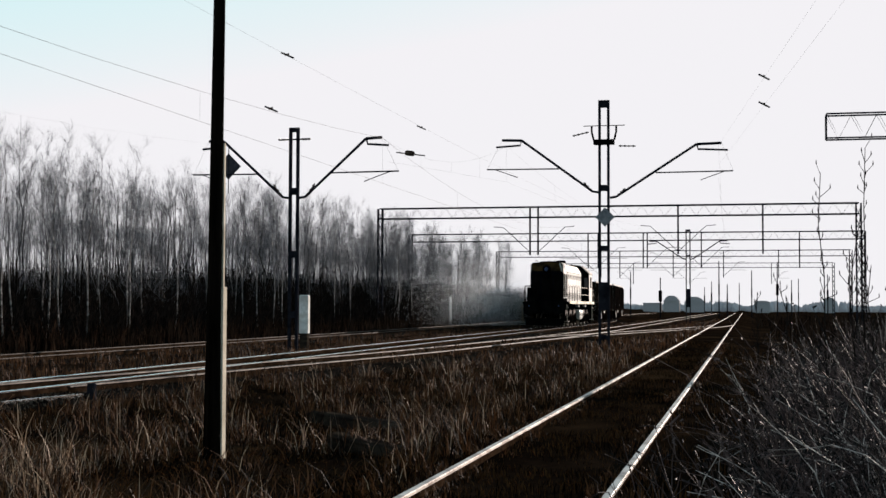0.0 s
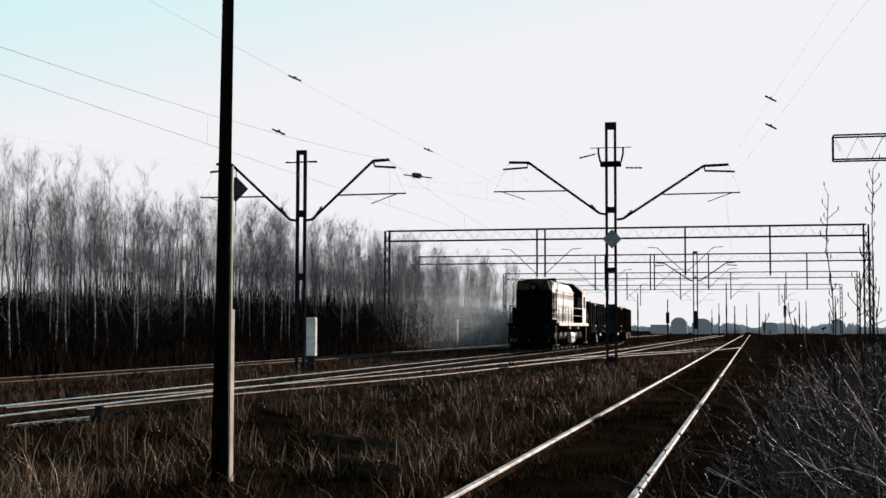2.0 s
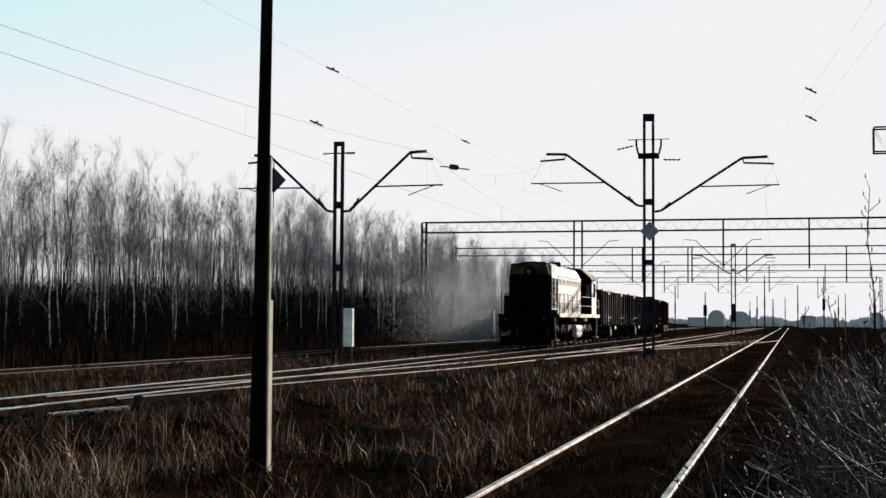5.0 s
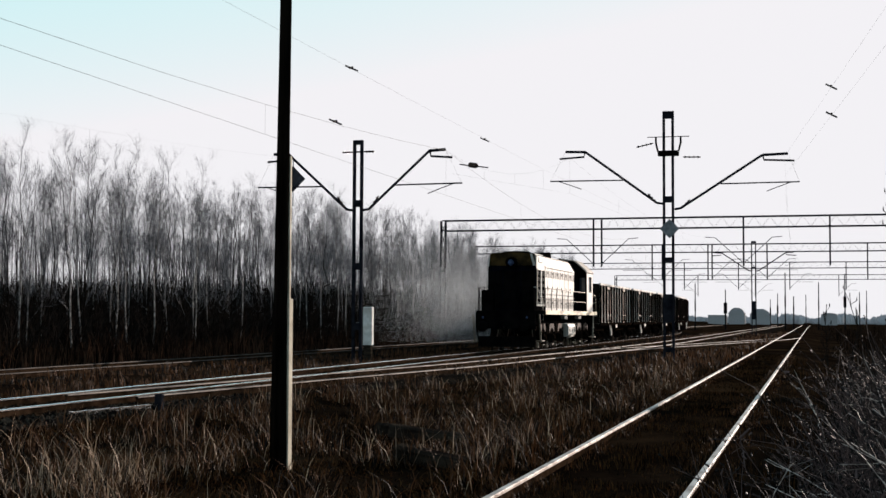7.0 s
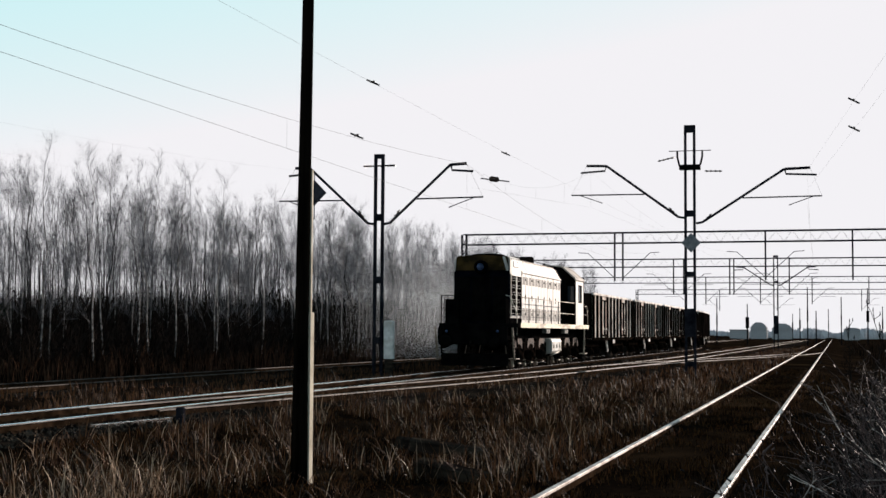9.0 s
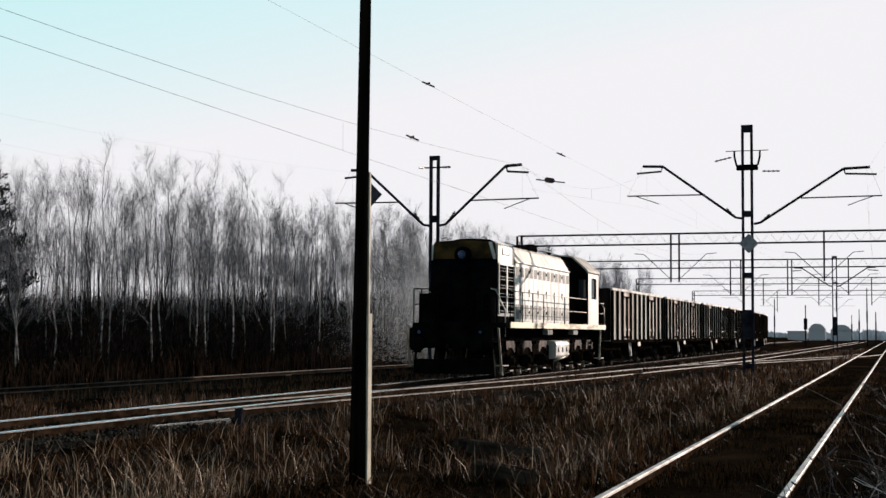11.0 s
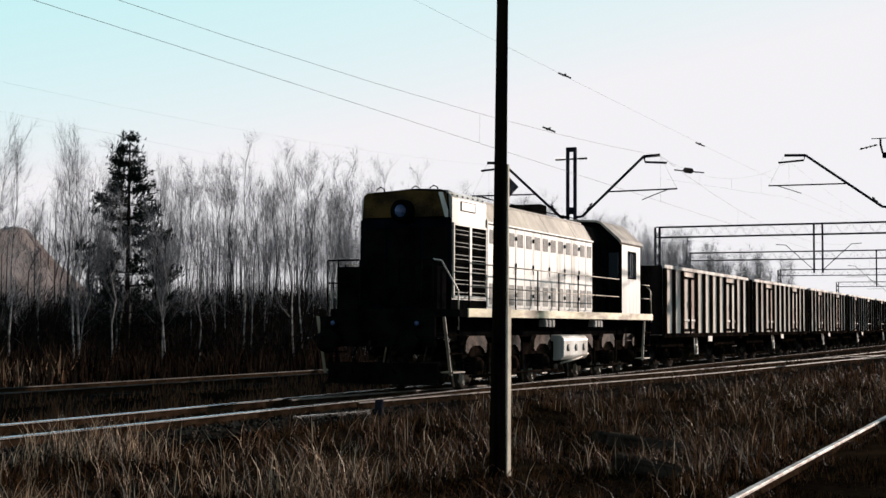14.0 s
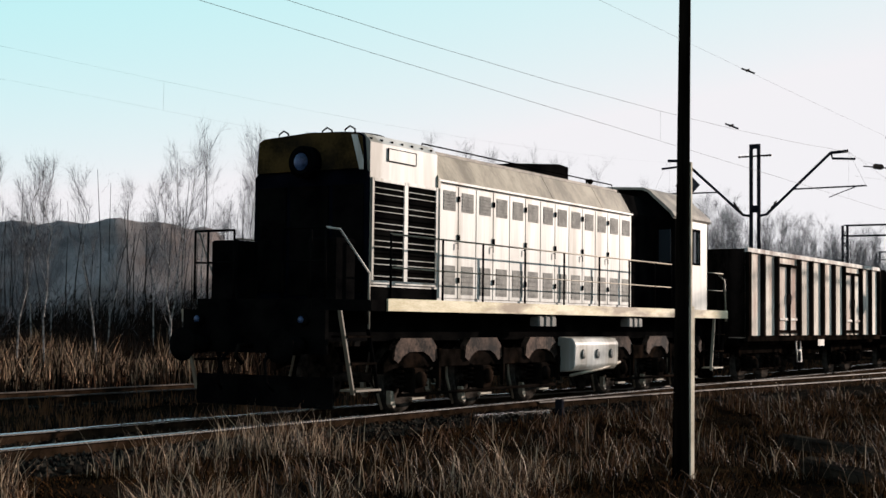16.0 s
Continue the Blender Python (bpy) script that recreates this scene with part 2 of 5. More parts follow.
def thing(name, label, category, at=None, group="", kind=""):
    ob = tagged(new(name), label, category, group, kind)
    ob.empty_display_size = 0.2
    if at is not None:
        ob.matrix_basis = at if isinstance(at, Matrix) else Matrix.Translation(at)
    return ob


# ---- the line of each track, x of its centre for a given y ----
GAUGE = 0.75      # half the distance between the rails' middles
MAIN_X, SIDING_X, FAR_X = -12.65, -1.79, -19.9
CURVE_Y, CURVE_R = 112.0, 330.0


def main_line(s):
    """A point on the main track at s metres of its length, and its heading in degrees."""
    if s <= CURVE_Y:
        return MAIN_X, s, 0.0
    a = (s - CURVE_Y) / CURVE_R
    return MAIN_X - CURVE_R * (1 - math.cos(a)), CURVE_Y + CURVE_R * math.sin(a), math.degrees(a)


def loop_x(y):
    return float(np.interp(y, [20, 28, 40, 60, 80, 120, 300], [-12.55, -11.7, -10.2, -8.9, -8.3, -7.9, -6.8]))


def cross_x(y):
    k = min(max((y - 48) / 62, 0), 1)
    return -9.6 + (SIDING_X + 9.6) * (3 * k * k - 2 * k ** 3)


# ---- ground ----
def height(x, y):
    """The lie of the land: a low bed under the main and far tracks, rough grass between."""
    z = -0.34 + 0.05 * noise.noise(Vector((x * 0.35, y * 0.35, 0))) + 0.03 * noise.noise(Vector((x * 1.3, y * 1.3, 3)))
    if abs(x - SIDING_X) < 2.2:
        z += 0.24 * min(1, (2.2 - abs(x - SIDING_X)) / 0.7)
    bed = max(0.0, 1 - max(0, abs(x + 12.4) - 2.6) / 1.2)
    z += 0.12 * bed
    if abs(x - FAR_X) < 2.6:
        z += 0.17
    if x < -23:
        z += min((-23 - x) * 0.05, 0.9)
    return z


def ground():
    xs = np.concatenate([[-3000, -900, -300, -120], np.arange(-70, -30, 4.0), np.arange(-30, 12, 0.7), [14, 18, 25, 40, 80, 200, 700, 3000]])
    ys = np.concatenate([[-1500, -300, -60, -20, -8], np.arange(-4, 60, 0.8), np.arange(60, 160, 3.0), [175, 200, 240, 300, 420, 700, 1500, 4500]])
    m = Mesh()
    n = len(ys)
    v = [(x, y, height(x, y)) for x in xs for y in ys]
    f = [(i * n + j, (i + 1) * n + j, (i + 1) * n + j + 1, i * n + j + 1) for i in range(len(xs) - 1) for j in range(n - 1)]
    m.add(v, f, True)
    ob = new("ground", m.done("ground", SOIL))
    tagged(ob, "flat dark railway land with dead winter grass", "ground", kind="structure")


RAIL = [(-0.075, -0.17), (0.075, -0.17), (0.075, -0.158), (0.012, -0.14), (0.010, -0.045), (0.034, -0.032), (0.034, -0.004), (-0.034, -0.004), (-0.034, -0.032), (-0.010, -0.045), (-0.012, -0.14), (-0.075, -0.158)]


def sweep(profile, points):
    """A closed outline of (across, up) carried along points (x, y)."""
    m, n = Mesh(), len(profile)
    v, f = [], []
    for i, (x, y) in enumerate(points):
        x0, y0 = points[max(i - 1, 0)]
        x1, y1 = points[min(i + 1, len(points) - 1)]
        d = Vector((x1 - x0, y1 - y0)).normalized()
        v += [(x + u * d.y, y - u * d.x, w) for u, w in profile]
    for i in range(len(points) - 1):
        f += [(i * n + j, i * n + (j + 1) % n, (i + 1) * n + (j + 1) % n, (i + 1) * n + j) for j in range(n)]
    k = (len(points) - 1) * n
    return m.add(v, f + [tuple(range(n)), tuple(range(k + n - 1, k - 1, -1))])


def offset(points, u):
    out = []
    for i, (x, y) in enumerate(points):
        x0, y0 = points[max(i - 1, 0)]
        x1, y1 = points[min(i + 1, len(points) - 1)]
        d = Vector((x1 - x0, y1 - y0)).normalized()
        out.append((x + u * d.y, y - u * d.x))
    return out


def track(name, label, points, head, bed=True):
    t = thing(name, label, "railway track", kind="structure")
    for u in (-GAUGE, GAUGE):
        side = offset(points, u)
        r = part("rail", sweep(RAIL, side), RAIL_RUST, t)
        part("railhead", sweep([(-0.036, -0.026), (0.036, -0.026), (0.036, -0.007), (0.028, 0.0), (-0.028, 0.0), (-0.036, -0.007)], side), head, r, "bright worn running surface")
    if bed:
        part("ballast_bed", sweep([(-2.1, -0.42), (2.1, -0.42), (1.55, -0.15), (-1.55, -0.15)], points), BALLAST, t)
    return t


def rows(a, b, step, fx):
    return [(fx(y), y) for y in np.arange(a, b + step / 2, step)]


MAIN_POINTS = [main_line(s)[:2] for s in list(np.arange(-40, 112, 19.0)) + list(np.arange(112, 260, 8.0))]
ground()
main_track = track("main_track", "main railway track with polished rails on dark ballast", MAIN_POINTS, RAIL_SHINE)
siding = track("siding", "rusty siding track sunk in dead grass", rows(-25, 330, 25, lambda y: SIDING_X + 0.012 * math.sin(y * 0.3)), RAIL_SIDING, False)
far_track = track("far_track", "second track in the shade of the wood", rows(-40, 300, 20, lambda y: FAR_X), RAIL_BROWN)
loop_track = track("loop_track", "loop track that leaves the main line by points", rows(22, 300, 4, loop_x), RAIL_DULL)
crossover = track("crossover", "crossover track that runs over to the siding", rows(50, 110, 3, cross_x), RAIL_DULL, False)


# ---- the train ----
def wheelset(parent, y, r):
    """An axle with its two wheels; it turns on its own axis."""
    m = Mesh()
    for s in (-1, 1):
        prof = [(0.07, -0.10), (0.16, -0.09), (0.17, -0.03), (r * 0.62, -0.02), (r * 0.84, -0.07), (r + 0.03, -0.07), (r + 0.028, -0.045), (r, -0.035), (r - 0.008, 0.065), (r * 0.86, 0.065), (r * 0.66, 0.0), (0.17, 0.03), (0.13, 0.08), (0.07, 0.09)]
        m.turned([(a, s * (GAUGE + h)) for a, h in prof], (0, 0, 0), "x", 24)
    m.tube([(-1.0, 0, 0), (1.0, 0, 0)], 0.08, 10)
    for s in (-1, 1):
        for k in range(4):
            a = k * math.pi / 2
            c, d = math.cos(a) * r * 0.5, math.sin(a) * r * 0.5
            m.turned([(0.05, s * (GAUGE + 0.015)), (0.05, s * (GAUGE + 0.04))], (0, c, d), "x", 8)
    ob = part("wheelset", m, WHEEL, parent, "dull steel wheels on an axle", (0, y, r))
    return ob


def rail_posts(parent, x, ys, z0, z1, mid):
    for y in ys:
        part("handrail_post", Mesh().tube([(x, y, z0), (x, y, z1)], 0.018, 6), BLACK_PAINT, parent)
    part("handrail", Mesh().tube([(x, ys[0], z1), (x, ys[-1], z1)], 0.015, 6), CREAM_DIRTY, parent)
    part("handrail", Mesh().tube([(x, ys[0], mid), (x, ys[-1], mid)], 0.012, 6), CREAM_DIRTY, parent)


TRAIN_AXLES = []      # wheelset, its radius


def bogie(parent, ys, r, half, material, loco):
    b = thing("bogie", "", "")
    b.parent = parent
    y0, y1 = ys[0] - 0.85, ys[-1] + 0.85
    for s in (-1, 1):
        x = s * half
        prof = [(y0, 0.62), (y0, 0.78), (y0 + 0.25, 0.98), (y1 - 0.25, 0.98), (y1, 0.78), (y1, 0.62), (y1 - 0.3, 0.70), (y0 + 0.3, 0.70)]
        part("side_frame", Mesh().prism(prof, "x", x - 0.06, x + 0.06), material, b, bevel=0.015)
        for y in ys:
            box = Mesh().slab(x - 0.13, x + 0.17 * s + 0.0 if s > 0 else x + 0.13, y - 0.17, y + 0.17, r - 0.2, r + 0.18, 0.03)
            box.turned([(0.13, 0), (0.12, 0.09 * s), (0.06, 0.12 * s)], (x + 0.13 * s, y, r), "x", 14)
            part("axle_box", box, UNDER, b)
            for k in (-0.34, 0.34):
                spring = Mesh()
                for j in range(5):
                    spring.turned([(0.075, 0), (0.095, 0.02), (0.075, 0.04)], (x, y + k, r - 0.12 + j * 0.075), "z", 10)
                part("spring", spring, UNDER, b)
            if loco:
                part("guard_arch", Mesh().prism([(y - 0.62, 0.84), (y - 0.58, 1.04), (y - 0.44, 1.16), (y + 0.44, 1.16), (y + 0.58, 1.04), (y + 0.62, 0.84), (y + 0.50, 0.78), (y + 0.38, 0.88), (y + 0.20, 0.95), (y - 0.20, 0.95), (y - 0.38, 0.88), (y - 0.50, 0.78)], "x", x - 0.02 if s > 0 else x - 0.10, x + 0.10 if s > 0 else x + 0.02), RUSTY, b)
                part("spring_hanger", Mesh().box(x + 0.10 * s - 0.03, x + 0.10 * s + 0.03, y + 0.62, y + 0.68, 0.36, 1.0), UNDER, b)
                part("brake_shoe", Mesh().prism([(y - r - 0.02, 0.16), (y - r + 0.06, 0.10), (y - r + 0.11, 0.13), (y - r + 0.03, 0.36), (y - r - 0.03, 0.36)], "x", s * 0.98 - 0.04, s * 0.98 + 0.04), CREAM_DIRTY, b, "pale dusty brake shoe")
                part("foot_bar", Mesh().box(x + 0.12 * s - 0.03, x + 0.12 * s + 0.03, y - 0.18, y + 0.18, 0.22, 0.25), CREAM_DIRTY, b)
                part("brake_block", Mesh().prism([(y + r + 0.02, 0.25), (y + r + 0.10, 0.25), (y + r + 0.06, 0.8), (y + r - 0.02, 0.8)], "x", s * GAUGE - 0.05, s * GAUGE + 0.05), UNDER, b)
                part("sand_pipe", Mesh().tube([(s * GAUGE, y - r - 0.12, 0.9), (s * (GAUGE + 0.06), y - r - 0.16, 0.5), (s * GAUGE, y - r * 0.75, 0.07)], 0.022, 6), CREAM_DIRTY, b)
        part("tie_bar", Mesh().tube([(x + 0.13 * s, y0 + 0.4, 0.30), (x + 0.13 * s, y1 - 0.4, 0.30)], 0.03, 6), UNDER, b)
    part("bolster", Mesh().box(-half, half, (y0 + y1) / 2 - 0.25, (y0 + y1) / 2 + 0.25, 0.68, 0.9), material, b)
    for y in ys:
        TRAIN_AXLES.append((wheelset(b, y, r), r))
    return b


RUSTY = mat("rusty brown casting", (0.006, 0.004, 0.003), (0.10, 0.064, 0.048), 0.8, scale=2.5, fine=20, c=(0.004, 0.003, 0.003), spec=0.05)


def locomotive():
    t = thing("diesel_locomotive", "old hooded diesel shunting locomotive, cream sides and black front darkened for shade", "locomotive")
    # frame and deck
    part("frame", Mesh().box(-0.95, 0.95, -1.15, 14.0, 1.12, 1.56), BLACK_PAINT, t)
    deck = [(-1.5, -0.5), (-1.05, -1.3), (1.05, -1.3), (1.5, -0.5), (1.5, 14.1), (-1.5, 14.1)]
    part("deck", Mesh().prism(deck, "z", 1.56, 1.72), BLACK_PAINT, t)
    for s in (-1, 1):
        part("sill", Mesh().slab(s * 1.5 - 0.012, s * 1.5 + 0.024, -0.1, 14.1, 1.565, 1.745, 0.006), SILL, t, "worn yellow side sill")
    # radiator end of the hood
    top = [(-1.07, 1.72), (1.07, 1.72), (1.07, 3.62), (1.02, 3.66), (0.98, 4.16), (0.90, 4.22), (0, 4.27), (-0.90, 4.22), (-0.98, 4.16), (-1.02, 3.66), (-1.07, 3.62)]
    part("hood_end", Mesh().prism(top, "y", 0.0, 0.05), NAVY, t, "dark hood front with shade in its paint")
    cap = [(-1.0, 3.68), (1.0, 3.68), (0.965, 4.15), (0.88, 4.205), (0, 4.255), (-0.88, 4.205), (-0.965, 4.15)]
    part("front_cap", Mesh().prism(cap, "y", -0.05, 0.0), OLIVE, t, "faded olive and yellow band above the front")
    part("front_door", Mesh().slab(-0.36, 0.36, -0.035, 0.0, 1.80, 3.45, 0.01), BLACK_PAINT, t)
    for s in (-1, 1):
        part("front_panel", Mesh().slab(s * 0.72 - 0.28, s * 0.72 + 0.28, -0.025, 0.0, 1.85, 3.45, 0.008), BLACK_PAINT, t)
        # pale corner gusset over the front
        if s > 0:
            part("corner_plate", Mesh().prism([(s * 0.80, 4.19), (s * 0.90, 4.18), (s * 1.02, 3.80), (s * 1.02, 3.66), (s * 0.95, 3.66)], "y", -0.062, -0.05), CREAM, t)
    radi = [(-1.07, 1.72), (1.07, 1.72), (1.07, 4.08), (0.96, 4.21), (0, 4.26), (-0.96, 4.21), (-1.07, 4.08)]
    part("radiator_hood", Mesh().prism(radi, "y", 0.05, 1.93), CREAM, t)
    for s in (-1, 1):
        # louvred radiator shutters
        for y0, y1 in ((0.10, 0.96), (1.02, 1.88)):
            shut = part("radiator_shutter", Mesh().box(s * 1.07 - 0.01, s * 1.07 + 0.012, y0, y1, 2.0, 3.52), BLACK_PAINT, t, "black louvred radiator shutter")
            fr = Mesh()
            for a, b, c, d in ((y0 - 0.03, y0 + 0.02, 1.97, 3.55), (y1 - 0.02, y1 + 0.03, 1.97, 3.55), (y0, y1, 1.97, 2.02), (y0, y1, 3.50, 3.55)):
                fr.box(s * 1.075 - 0.012, s * 1.075 + 0.03, a, b, c, d)
            part("shutter_frame", fr, CREAM, shut)
            for k in range(16):
                z = 2.09 + k * 0.088
                x = s * 1.09
                part("slat", Mesh().prism([(x - 0.015 * s, z), (x + 0.020 * s, z - 0.010), (x + 0.021 * s, z - 0.002), (x - 0.013 * s, z + 0.006)], "y", y0 + 0.02, y1 - 0.02), CREAM if k % 3 != 1 else BLACK_PAINT, shut)
        part("base_strip", Mesh().box(min(s * 1.06, s * 1.076), max(s * 1.06, s * 1.076), 0.0, 1.95, 1.725, 1.93), BLACK_PAINT, t, "black strip below the shutters")
        part("name_plate", Mesh().prism([(0.52, 3.84), (1.28, 3.84), (1.28, 4.02), (0.52, 4.02)], "x", s * 1.07, s * 1.085), CREAM, t, "blank pale plate in a dark rim", bevel=0.006)
        rim = Mesh()
        for a, b, c, d in ((0.51, 1.29, 4.022, 4.03), (0.51, 1.29, 3.83, 3.838), (0.51, 0.518, 3.83, 4.03), (1.282, 1.29, 3.83, 4.03)):
            rim.box(s * 1.07 - 0.01, s * 1.09, a, b, c, d)
        part("plate_rim", rim, BLACK_PAINT, t)
        for k in range(7):
            part("rivet", Mesh().box(s * 1.0 - 0.02, s * 1.0 + 0.05, 0.1 + k * 0.28, 0.13 + k * 0.28, 4.12, 4.15), BLACK_PAINT, t)
    # engine hood with its slanting roof edges
    hood = [(-1.05, 1.72), (1.05, 1.72), (1.05, 3.70), (0.80, 4.12), (0, 4.17), (-0.80, 4.12), (-1.05, 3.70)]
    part("engine_hood", Mesh().prism(hood, "y", 1.93, 9.6), CREAM, t)
    for s in (-1, 1):
        for y0, y1 in ((2.0, 6.0), (6.02, 8.15), (8.17, 9.55)):
            slope = [(s * 1.06, 3.70), (s * 1.075, 3.70), (s * 0.825, 4.135), (s * 0.80, 4.12)]
            part("roof_slope", Mesh().prism(slope, "y", y0, y1), CREAM_DIRTY, t, "sooty slanting roof edge")
        part("gutter", Mesh().box(s * 1.05 - 0.02, s * 1.05 + 0.05, 1.95, 9.6, 3.665, 3.70), CREAM, t)
        part("end_collar", Mesh().prism([(s * 1.05, 3.55), (s * 1.095, 3.55), (s * 1.095, 3.72), (s * 0.84, 4.17), (s * 0.80, 4.12)], "y", 1.93, 2.0), CREAM_DIRTY, t)
        n = 13
        for k in range(n):
            y = 2.03 + k * 0.582
            d = part("hood_door", Mesh().slab(s * 1.05 - 0.01, s * 1.05 + 0.018, y, y + 0.560, 1.80, 3.63, 0.005), CREAM, t)
            for z0, z1 in ((3.22, 3.54), (1.86, 2.33)):
                part("vent", Mesh().box(s * 1.05 - 0.01, s * 1.05 + 0.023, y + 0.10, y + 0.48, z0, z1), VENT, d, "dusty grey vent panel")
                for j in range(5):
                    z = z0 + 0.04 + j * (z1 - z0 - 0.05) / 5
                    part("vent_slat", Mesh().box(s * 1.05 - 0.01, s * 1.05 + 0.03, y + 0.11, y + 0.47, z, z + 0.015), VENT, d)
            if k % 2:
                for z in (2.05, 2.75, 3.38):
                    part("hinge", Mesh().box(s * 1.05 - 0.01, s * 1.05 + 0.04, y - 0.035, y + 0.02, z, z + 0.09), BLACK_PAINT, d)
            else:
                part("latch", Mesh().tube([(s * 1.07, y + 0.52, 2.70), (s * 1.10, y + 0.52, 2.70), (s * 1.10, y + 0.52, 2.60)], 0.01, 5), BLACK_PAINT, d)
    part("roof_walk", Mesh().box(-0.78, 0.78, 2.1, 9.5, 4.15, 4.20), ROOF, t)
    for x in (-0.70, 0.70):
        part("roof_rail", Mesh().tube([(x, 2.0, 4.17), (x, 2.05, 4.30), (x, 9.4, 4.30), (x, 9.45, 4.17)], 0.013, 6), BLACK_PAINT, t)
    part("exhaust_box", Mesh().prism([(5.3, 4.18), (8.6, 4.18), (8.6, 4.62), (8.2, 4.64), (6.2, 4.45)], "x", -0.4, 0.1), BLACK_PAINT, t, "sooty exhaust box on the roof", bevel=0.02)
    part("fan_cowl", Mesh().turned([(0.62, 4.2), (0.62, 4.30), (0.55, 4.33), (0.1, 4.33)], (0, 0.98, 0), "z", 24), BLACK_PAINT, t)
    for x in (-0.72, 0.12, 0.55):
        part("lifting_eye", Mesh().tube([(x - 0.1, 0.25, 4.22), (x - 0.09, 0.25, 4.32), (x, 0.25, 4.37), (x + 0.09, 0.25, 4.32), (x + 0.1, 0.25, 4.22)], 0.014, 6), BLACK_PAINT, t)
    part("horn", Mesh().turned([(0.02, 0), (0.025, 0.12), (0.06, 0.2)], (0.5, 8.6, 4.32), "y", 10).tube([(0.5, 8.62, 4.18), (0.5, 8.62, 4.34)], 0.02, 6), BLACK_PAINT, t)
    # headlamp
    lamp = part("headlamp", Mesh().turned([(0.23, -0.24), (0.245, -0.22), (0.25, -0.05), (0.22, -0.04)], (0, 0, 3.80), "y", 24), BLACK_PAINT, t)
    part("lens", Mesh().turned([(0.145, -0.235), (0.12, -0.255), (0.05, -0.266), (0.01, -0.268)], (0, 0, 3.80), "y", 24), LENS, lamp, "blue-white glass headlamp lens")
    part("reflector", Mesh().turned([(0.225, -0.243), (0.15, -0.250), (0.14, -0.225)], (0, 0, 3.80), "y", 24), BLACK_PAINT, lamp)
    for s in (-1, 1):
        m = part("marker_lamp", Mesh().turned([(0.07, -1.42), (0.08, -1.40), (0.08, -1.28)], (s * 0.95, 0, 1.42), "y", 14), BLACK_PAINT, t)
        part("lens", Mesh().turned([(0.055, -1.422), (0.03, -1.435), (0.01, -1.44)], (s * 0.95, 0, 1.42), "y", 14), LENS, m, "clear marker lens")
    # dark compartment before the cab
    dark = [(-1.05, 1.72), (1.05, 1.72), (1.05, 3.72), (0.80, 4.14), (0, 4.19), (-0.80, 4.14), (-1.05, 3.72)]
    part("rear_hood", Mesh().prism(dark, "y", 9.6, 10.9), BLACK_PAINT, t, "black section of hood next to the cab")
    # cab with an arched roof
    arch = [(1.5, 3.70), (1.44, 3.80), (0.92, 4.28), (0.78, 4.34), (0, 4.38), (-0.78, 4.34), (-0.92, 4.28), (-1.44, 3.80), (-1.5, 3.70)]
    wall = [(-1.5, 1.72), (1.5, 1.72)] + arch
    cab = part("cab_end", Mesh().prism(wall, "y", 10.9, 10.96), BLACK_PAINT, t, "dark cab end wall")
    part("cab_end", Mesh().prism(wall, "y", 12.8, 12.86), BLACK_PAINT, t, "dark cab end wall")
    for s in (-1, 1):
        side = Mesh()
        for a, b, c, d in ((10.96, 11.55, 1.72, 3.72), (12.35, 12.8, 1.72, 3.72), (11.55, 12.35, 1.72, 2.75), (11.55, 12.35, 3.5, 3.72)):
            side.box(s * 1.47 - 0.03, s * 1.47 + 0.03, a, b, c, d)
        part("cab_side", side, CREAM, cab, "cream cab side")
        part("cab_window", Mesh().box(s * 1.46 - 0.006, s * 1.46 + 0.006, 11.55, 12.35, 2.75, 3.5), GLASS, cab, "dark cab side window")
        fr = Mesh()
        for a, b, c, d in ((11.53, 11.57, 2.73, 3.52), (12.33, 12.37, 2.73, 3.52), (11.57, 12.33, 2.73, 2.77), (11.57, 12.33, 3.48, 3.52), (11.93, 11.96, 2.77, 3.48)):
            fr.box(s * 1.5 - 0.01, s * 1.5 + 0.012, a, b, c, d)
        part("window_frame", fr, BLACK_PAINT, cab)
        part("end_window", Mesh().slab(s * 1.27 - 0.14, s * 1.27 + 0.14, 10.885, 10.9, 2.75, 3.45, 0.004), GLASS, cab, "narrow cab end window")
        part("end_door", Mesh().slab(s * 1.27 - 0.2, s * 1.27 + 0.2, 10.875, 10.9, 1.78, 2.6, 0.004), BLACK_PAINT, cab)
    over = [(x * 1.03, z + 0.03) for x, z in arch] + [(x * 1.0, z - 0.02) for x, z in arch[::-1]]
    part("cab_roof", Mesh().prism(over, "y", 10.78, 12.98), ROOF, t, "dusty grey sloping cab roof")
    # rear end
    part("rear_box", Mesh().slab(-0.9, 0.9, 12.86, 13.5, 1.72, 2.9, 0.03), BLACK_PAINT, t)
    # walkway rails
    for s in (-1, 1):
        rail_posts(t, s * 1.46, [0.05, 1.5, 2.75, 4.2, 5.7, 7.2, 8.6, 9.9, 10.8], 1.72, 2.69, 2.2)
        rail_posts(t, s * 1.46, [12.95, 13.5, 13.95], 1.72, 2.6, 2.2)
        part("grab_rail", Mesh().tube([(s * 1.2, -1.2, 2.72), (s * 1.3, -1.0, 2.70), (s * 1.46, -0.5, 2.1), (s * 1.46, -0.5, 1.3)], 0.017, 8), CREAM, t, "worn pale grab rail")
        part("grab_rail", Mesh().tube([(s * 1.46, 13.7, 2.55), (s * 1.46, 14.05, 2.45), (s * 1.46, 14.15, 1.5)], 0.022, 8), CREAM_DIRTY, t, "worn pale grab rail")
        part("front_rail", Mesh().tube([(s * 1.2, -1.2, 2.72), (s * 0.45, -1.2, 2.72)], 0.02, 6), BLACK_PAINT, t)
